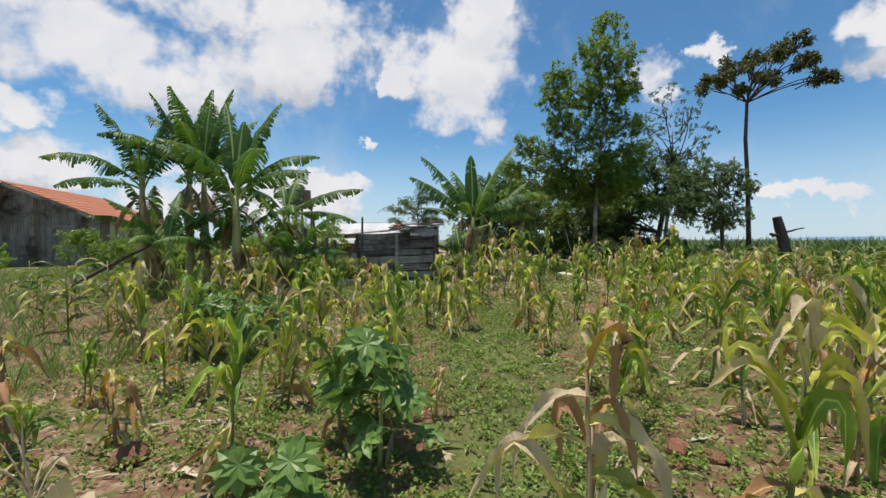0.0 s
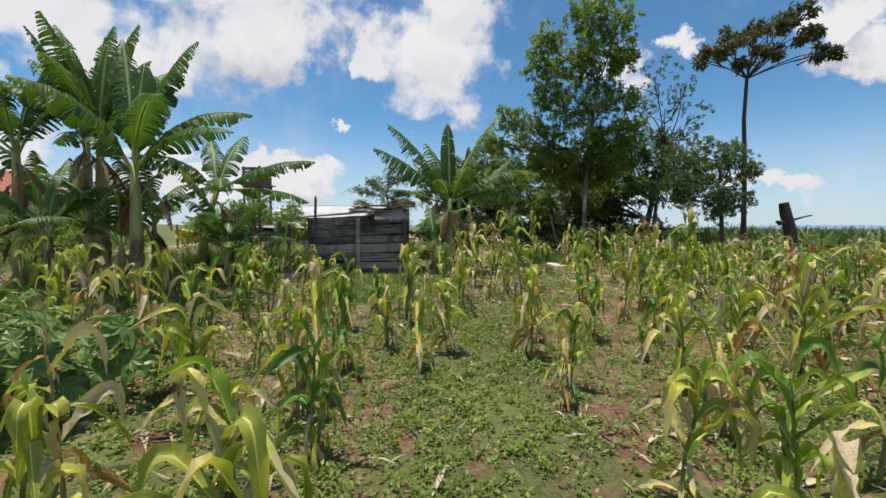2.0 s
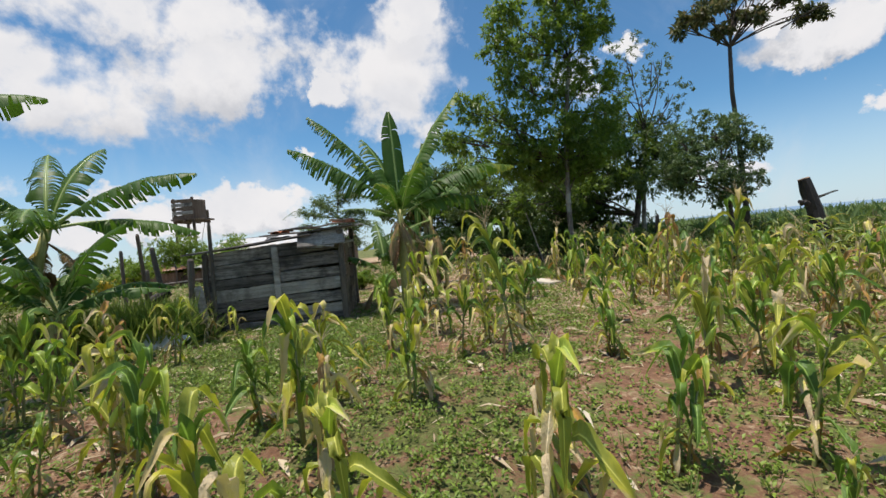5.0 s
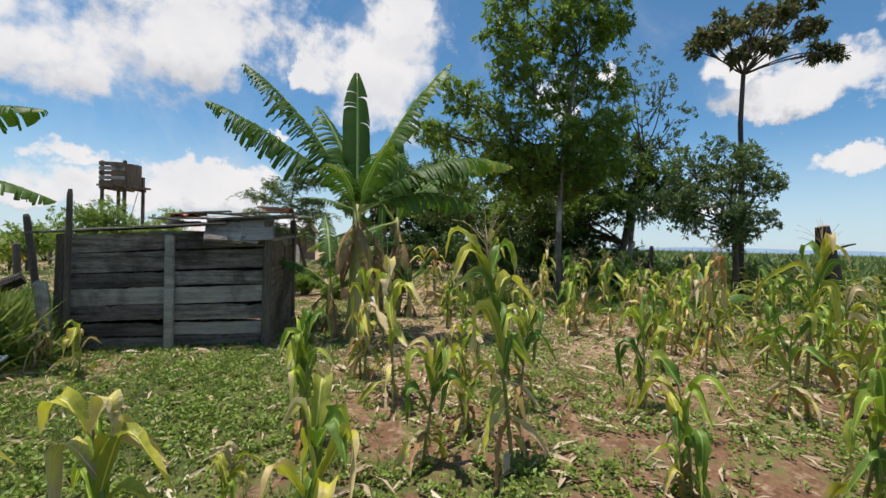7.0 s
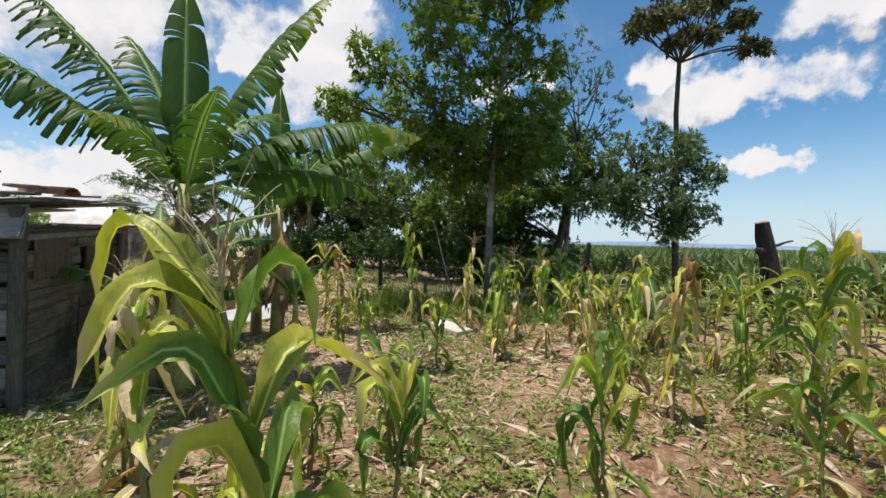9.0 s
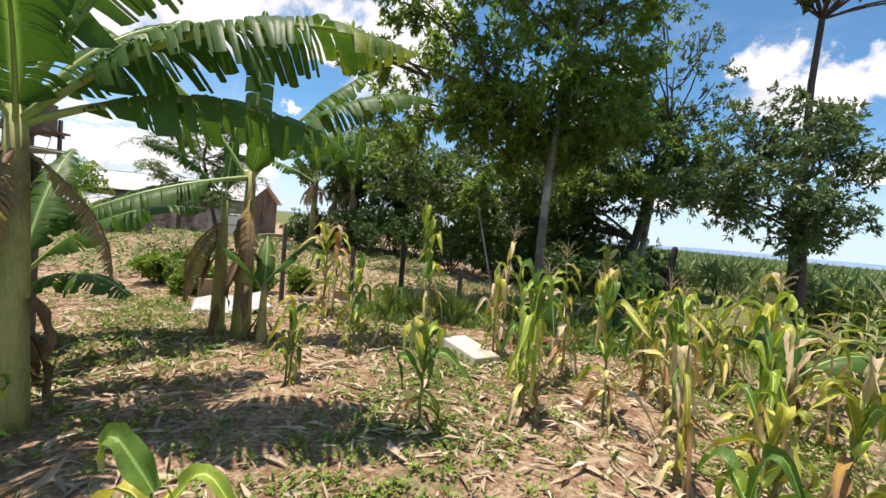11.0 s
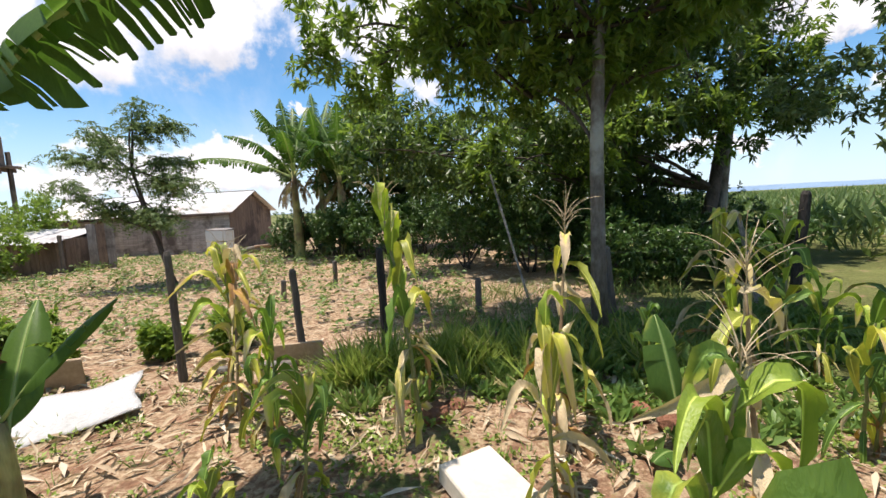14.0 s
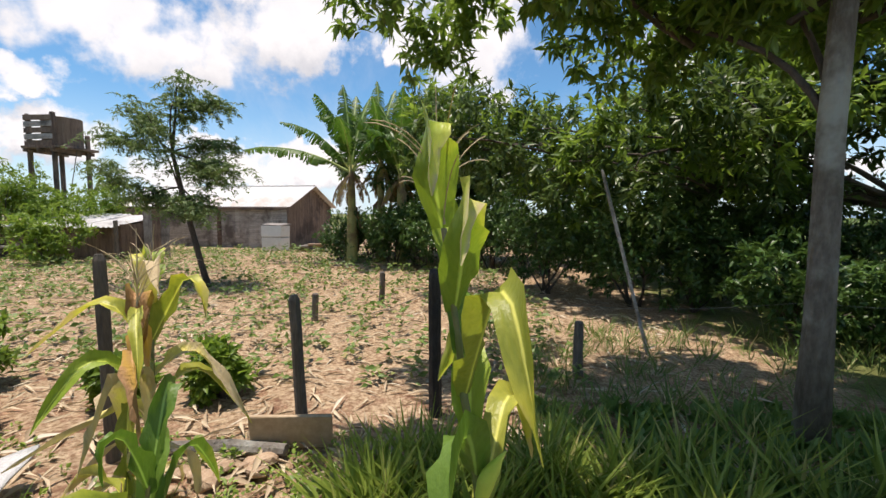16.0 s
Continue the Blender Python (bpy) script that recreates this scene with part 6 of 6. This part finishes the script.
def tiled_house():
    random.seed(73)
    z0 = float(level(-18, 22))
    ob = thing("tiled_house", (-17.9, 21.8, z0), "grey wooden house with an orange clay tile roof", "house", turn=14)
    half, long, eave, rise = 3.9, 8.5, 2.45, 1.65
    board_wall(ob, (-2 * half, 0, 0), (0, 0, 0), eave, "plank_up", 0.26, rise, name="wall_board")
    board_wall(ob, (0, 0, 0), (0, long, 0), eave, "plaster", 0.9, name="wall_panel")
    part("inner_wall", boxed((2 * half, 0.05, eave), pose(-half, 0.08, eave / 2)), MAT["plank_up"], ob)
    part("back_wall", boxed((2 * half, 0.05, eave), pose(-half, long, eave / 2)), MAT["plank_up"], ob)
    part("far_wall", boxed((0.05, long, eave), pose(-2 * half, long / 2, eave / 2)), MAT["plank_up"], ob)
    door = part("door", boxed((0.85, 0.05, 1.95), pose(-1.5, -0.05, 0.98), 0.01), MAT["plank_up"], ob)
    part("door_frame", boxed((1.0, 0.04, 0.07), pose(-1.5, -0.05, 1.99), 0.01), MAT["plank_pale"], door)
    slant, tip = math.hypot(half, rise) + 0.35, math.degrees(math.atan2(rise, half))
    right = pose(0.3, -0.4, eave - 0.1, 0, 0, 90) @ pose(0, 0, 0, tip, 0, 0)
    tiled_roof(ob, long + 0.8, slant, right)
    left = pose(-2 * half - 0.3, long + 0.4, eave - 0.1, 0, 0, -90) @ pose(0, 0, 0, tip, 0, 0)
    part("far_slope", boxed((long + 0.8, slant, 0.06), left @ pose((long + 0.8) / 2, slant / 2, 0)), MAT["tile"], ob)
    part("verge_board", boxed((slant, 0.04, 0.14), pose(-half / 2 + 0.1, -0.42, eave + rise / 2 - 0.12, 0, tip, 0), 0.006), MAT["plank_pale"], ob)
    part("verge_board", boxed((slant, 0.04, 0.14), pose(-half * 1.5 - 0.1, -0.42, eave + rise / 2 - 0.12, 0, -tip, 0), 0.006), MAT["plank_pale"], ob)
    # porch wing in front, its roof sloping towards the field
    wing = pose(-10.5, -2.6, 2.35, 0, 0, 0) @ pose(0, 0, 0, 24, 0, 0)
    tiled_roof(ob, 6.6, 2.9, wing)
    for x in (-10.3, -7.2, -4.1):
        part("porch_post", boxed((0.13, 0.13, 2.4), pose(x, -2.45, 1.2), 0.012), MAT["plank_pale"], ob)
    part("porch_wall", boxed((6.4, 0.04, 1.0), pose(-7.2, -2.3, 0.5), 0.006), MAT["plank_up"], ob)


tiled_house()

# ---- loose things by the fence and yard ----


def bent_sheet(name, size, m, material, label, category, sag=0.05, ribs=0.0, thick=0.01, seed=1):
    """A thin sheet with thickness, gently buckled."""
    r = np.random.default_rng(seed)
    nx, ny = 24, 10
    bm = bmesh.new()
    layers = []
    ph = r.uniform(0, 6, 4)
    for t in (0.0, -thick):
        rows = []
        for j in range(ny + 1):
            row = []
            for i in range(nx + 1):
                u, v = i / nx - 0.5, j / ny - 0.5
                z = sag * math.sin(u * 5 + ph[0]) * math.cos(v * 4 + ph[1]) + ribs * math.sin(u * size[0] * 2 * math.pi / 0.18) + t
                row.append(bm.verts.new((u * size[0] + 0.03 * math.sin(v * 7 + ph[2]), v * size[1] + 0.03 * math.sin(u * 9 + ph[3]), z)))
            rows.append(row)
        layers.append(rows)
    for j in range(ny):
        for i in range(nx):
            bm.faces.new((layers[0][j][i], layers[0][j][i + 1], layers[0][j + 1][i + 1], layers[0][j + 1][i]))
            bm.faces.new((layers[1][j][i + 1], layers[1][j][i], layers[1][j + 1][i], layers[1][j + 1][i + 1]))
    for a, b in (((0, 0), (0, 1)),):
        for i in range(nx):
            bm.faces.new((layers[0][0][i + 1], layers[0][0][i], layers[1][0][i], layers[1][0][i + 1]))
            bm.faces.new((layers[0][ny][i], layers[0][ny][i + 1], layers[1][ny][i + 1], layers[1][ny][i]))
        for j in range(ny):
            bm.faces.new((layers[0][j][0], layers[0][j + 1][0], layers[1][j + 1][0], layers[1][j][0]))
            bm.faces.new((layers[0][j + 1][nx], layers[0][j][nx], layers[1][j][nx], layers[1][j + 1][nx]))
    ob = part(name, bm, material, None, "", True)
    ob.matrix_world = m
    return tagged(ob, label, category)


bent_sheet("roofing_sheet", (1.0, 0.62), pose(1.3, 17.35, 0.27, 14, -6, 24), MAT["plastic"], "white roofing sheet lying aslant on the soil", "sheet", 0.02, 0.0, 0.012, 3)
slab = part("pale_slab", boxed((0.38, 0.78, 0.12), None, 0.012, 0.004), MAT["board"])
slab.matrix_world = pose(4.60, 15.66, 0.205, 3, 0, 20)
tagged(slab, "pale flat board slab lying on the ground", "slab")
panel = part("wooden_board", boxed((0.55, 0.03, 0.24), None, 0.004, 0.006), MAT["board_brown"])
panel.matrix_world = pose(3.0, 18.25, 0.30, 6, 0, 4)
tagged(panel, "brown board panel standing against a fence post", "board")
panel = part("wooden_crate_side", boxed((0.36, 0.03, 0.34), None, 0.004, 0.006), MAT["board_brown"])
panel.matrix_world = pose(0.75, 18.1, 0.33, 8, 0, 14)
tagged(panel, "brown plywood panel standing in the soil", "board")
v, f = tube([(2.15, 18.15, 0.22), (2.6, 18.2, 0.21), (3.0, 18.15, 0.22)], [0.045, 0.05, 0.04], 8, 0.1)
tagged(mesh_object("log", v, f, MAT["bark"]), "short pale log lying by the fence", "log")
bent_sheet("plastic_sheeting", (1.1, 0.5), pose(-3.85, 12.6, 0.32, 40, 0, 5), MAT["plastic"], "crumpled white plastic sheeting by the yard", "plastic sheet", 0.06, 0, 0.01, 6)
bent_sheet("plastic_sack", (0.7, 0.5), pose(-3.15, 12.5, 0.26, 30, 6, -8), MAT["white"], "white plastic sack lying by the yard", "sack", 0.05, 0, 0.03, 7)
bent_sheet("tarpaulin", (2.0, 0.5), pose(-11.0, 23.9, 0.95, 78, 2, 6), MAT["yellow"], "yellow tarpaulin stretched behind the bananas", "tarpaulin", 0.08, 0, 0.01, 8)
for x, y in ((-11.9, 23.85), (-10.05, 24.05)):
    post_thing("post", x, y, 1.2, 0.05, "post", (0, 0), "short post holding the yellow tarpaulin", "")
v, f = join([tube([(-8.9, 9.2, 0.1), (-8.0, 9.6, 0.75), (-7.0, 10.0, 1.4)], [0.05, 0.045, 0.035], 6, 0.1)])
tagged(mesh_object("leaning_pole", v, f, MAT["bark_dark"]), "dark pole leaning by the banana clump", "pole")


def rubble(x, y, size, mat, seed, label, category, group):
    random.seed(seed)
    bm = bmesh.new()
    bmesh.ops.create_icosphere(bm, subdivisions=2, radius=size)
    for p in bm.verts:
        k = 1 + 0.35 * noise.noise(p.co * (2.2 / size) + Vector((seed, 0, 0)))
        p.co = Vector((p.co.x * k * 1.2, p.co.y * k, p.co.z * k * 0.55))
    ob = part("stone", bm, MAT[mat])
    ob.name = category.replace(" ", "_")
    ob.matrix_world = pose(x, y, float(level(x, y)) + size * 0.25, random.uniform(-15, 15), random.uniform(-15, 15), random.uniform(0, 360))
    return tagged(ob, label, category, group)


random.seed(81)
for i in range(11):
    rubble(random.uniform(2.25, 2.95), random.uniform(17.75, 18.1), random.uniform(0.04, 0.09), "stone", 400 + i, "pale broken rubble stone by the fence", "stone", "rubble by the fence")
for i, (x, y, size) in enumerate(((1.72, 3.02, 0.09), (1.92, 2.9, 0.07), (1.6, 2.8, 0.05), (-2.2, 2.9, 0.12), (4.35, 16.75, 0.12), (4.1, 16.95, 0.09), (4.55, 16.9, 0.08), (1.5, 7.05, 0.06), (6.1, 16.2, 0.16), (6.4, 16.35, 0.13), (5.9, 16.45, 0.1))):
    rubble(x, y, size, "clod", 420 + i, "clod of bare red earth in the field", "earth clod", "earth clods")

# ---- low growth and litter ----
r3 = np.random.default_rng(91)


def scatter(n, x0, x1, y0, y1):
    return r3.uniform(x0, x1, n), r3.uniform(y0, y1, n)


def patchy(x, y):
    return 0.5 + 0.5 * np.sin(x * 2.1 + 1.7 * np.sin(y * 1.3)) * np.sin(y * 2.4 + 1.1 * np.sin(x * 1.9))


clouds = []
for n, x0, x1, y0, y1, size in ((25000, -5, 8, 0.8, 9, 0.039), (33000, -5, 10, 9, 18.4, 0.043)):
    x, y = scatter(n, x0, x1, y0, y1)
    ok = r3.uniform(0, 1, n) < np.clip(green_share(x, y) * (0.35 + 1.1 * patchy(x, y)), 0, 1)
    x, y = x[ok], y[ok]
    k = 8
    c = np.repeat(np.stack([x, y, level(x, y) + 0.012], 1), k, 0)
    a = r3.uniform(0, 6.283, len(c))
    c = c + np.stack([np.cos(a) * 0.02, np.sin(a) * 0.02, r3.uniform(0, 0.05, len(c))], 1)
    ways = np.stack([np.cos(a), np.sin(a), r3.uniform(0.1, 1.1, len(c))], 1)
    clouds.append(leaf_cloud(c, ways, size, size * 0.62, r3, 0.15))
v, f = merge_clouds(clouds)
tagged(mesh_object("low_weeds", v, f, MAT["leaf_weed"]), "low green weeds creeping over the soil", "weeds", kind="stuff")


def grass_tufts(name, spots, blades, length, width, label, material="leaf_grass"):
    x, y = spots
    k = blades
    c = np.repeat(np.stack([x, y, level(x, y) - 0.01], 1), k, 0)
    a = r3.uniform(0, 6.283, len(c))
    c = c + np.stack([np.cos(a) * 0.03, np.sin(a) * 0.03, np.zeros(len(c))], 1) * r3.uniform(0, 1.4, len(c))[:, None]
    ways = np.stack([np.cos(a) * 0.6, np.sin(a) * 0.6, np.ones(len(c))], 1)
    v, f = leaf_cloud(c, ways, length, width, r3, 0.25)
    return tagged(mesh_object(name, v, f, MAT[material]), label, "grass", kind="stuff")


x, y = scatter(5200, -5, 8, 1, 18)
ok = r3.uniform(0, 1, len(x)) < 0.15 + 0.5 * green_share(x, y)
grass_tufts("grass_tufts", (x[ok], y[ok]), 7, 0.14, 0.008, "scattered short grass tufts in the field")
x, y = scatter(1500, -3.4, 1.2, 9.6, 13.4)
ok = r3.uniform(0, 1, len(x)) < 0.75 * green_share(x, y) + 0.25 * (y > 12.8)
grass_tufts("yard_grass", (x[ok], y[ok]), 8, 0.12, 0.010, "green grass growing in front of the hut")
x = np.concatenate([r3.normal(4.35, 0.3, 26), r3.normal(5.6, 0.5, 22), r3.normal(3.7, 0.2, 12)])
y = np.concatenate([r3.normal(17.75, 0.25, 26), r3.normal(17.6, 0.4, 22), r3.normal(17.7, 0.2, 12)])
grass_tufts("tall_grass", (x, y), 22, 0.48, 0.024, "tall green grass clumps along the fence", "leaf_cane")
x = np.concatenate([r3.normal(-4.7, 0.5, 60), r3.normal(-3.7, 0.35, 45)])
y = np.concatenate([r3.normal(13.1, 0.4, 60), r3.normal(13.1, 0.3, 45)])
grass_tufts("cane_grass", (x, y), 20, 0.85, 0.045, "tall yellow-green cane grass beside the hut", "leaf_cane")
x, y = scatter(260, 4.6, 8.8, 17.4, 21.0)
grass_tufts("shade_grass", (x, y), 9, 0.3, 0.012, "dry grass in the shade of the tree")
x, y = scatter(1500, -16, -4, 3, 18)
grass_tufts("side_grass", (x, y), 9, 0.45, 0.016, "rank green grass beside the field")
x, y = scatter(420, -6.5, -2.6, 12.8, 17.5)
grass_tufts("yard_weeds", (x, y), 12, 0.5, 0.05, "leafy green weeds behind the yard")

x, y = scatter(700, 4.7, 9.6, 15.9, 18.9)
ok = (x + 0.5 * y > 13.3) & ~((x < 5.6) & (y < 16.8))
grass_tufts("broad_weeds", (x[ok], y[ok]), 9, 0.15, 0.075, "broad-leaved green weeds by the fence", "leaf_castor")
x, y = scatter(90, 3.4, 7.2, 16.9, 17.9)
grass_tufts("leafy_weeds", (x, y), 10, 0.24, 0.05, "leafy bright weeds along the fence")


def straw_bits(n, x0, x1, y0, y1, length, width, share):
    x, y = scatter(n, x0, x1, y0, y1)
    ok = r3.uniform(0, 1, n) < share(x, y)
    x, y = x[ok], y[ok]
    a = r3.uniform(0, 6.283, len(x))
    c = np.stack([x, y, level(x, y) + r3.uniform(0.012, 0.035, len(x))], 1)
    ways = np.stack([np.cos(a), np.sin(a), r3.normal(0.03, 0.12, len(x))], 1)
    return leaf_cloud(c, ways, length, width, r3, 0.05, 0.35)


def thick_litter(x, y):
    return np.clip(litter_share(x, y) * (1.25 - green_share(x, y)) * (0.3 + 1.2 * patchy(y, x + 3)), 0, 1)


v, f = merge_clouds([straw_bits(9000, -5, 8, 0.8, 18.4, 0.20, 0.016, thick_litter), straw_bits(3200, -5, 8, 0.8, 18.4, 0.34, 0.05, thick_litter), straw_bits(16000, -12, 7, 18.2, 32, 0.26, 0.026, lambda x, y: 0.85 + 0 * x), straw_bits(9000, -5, 8, 9.5, 18.4, 0.26, 0.032, thick_litter)])
tagged(mesh_object("maize_litter", v, f, MAT["straw"]), "dry maize leaves and straw strewn on soil", "litter", kind="stuff")

# seedlings in the plot behind the fence
random.seed(95)
clouds = []
for row in range(26):
    for k in range(44):
        x, y = -11 + k * 0.40 + random.uniform(-0.1, 0.1), 19.4 + row * 0.46 + random.uniform(-0.08, 0.08)
        if random.random() < 0.2 or x > 5.4 + (26 - y) * 0.05:
            continue
        h = random.uniform(0.12, 0.34)
        m = random.randint(12, 24)
        c = np.array([(x + random.gauss(0, 0.07), y + random.gauss(0, 0.07), float(level(x, y)) + random.uniform(0.02, h)) for _ in range(m)])
        ways = np.array([(random.gauss(0, 1), random.gauss(0, 1), 0.3) for _ in range(m)])
        clouds.append(leaf_cloud(c, ways, 0.11, 0.055, r3, 0.2))
v, f = merge_clouds(clouds)
tagged(mesh_object("bean_seedlings", v, f, MAT["leaf_grass"]), "rows of young bean plants in bare soil", "seedlings", kind="stuff")
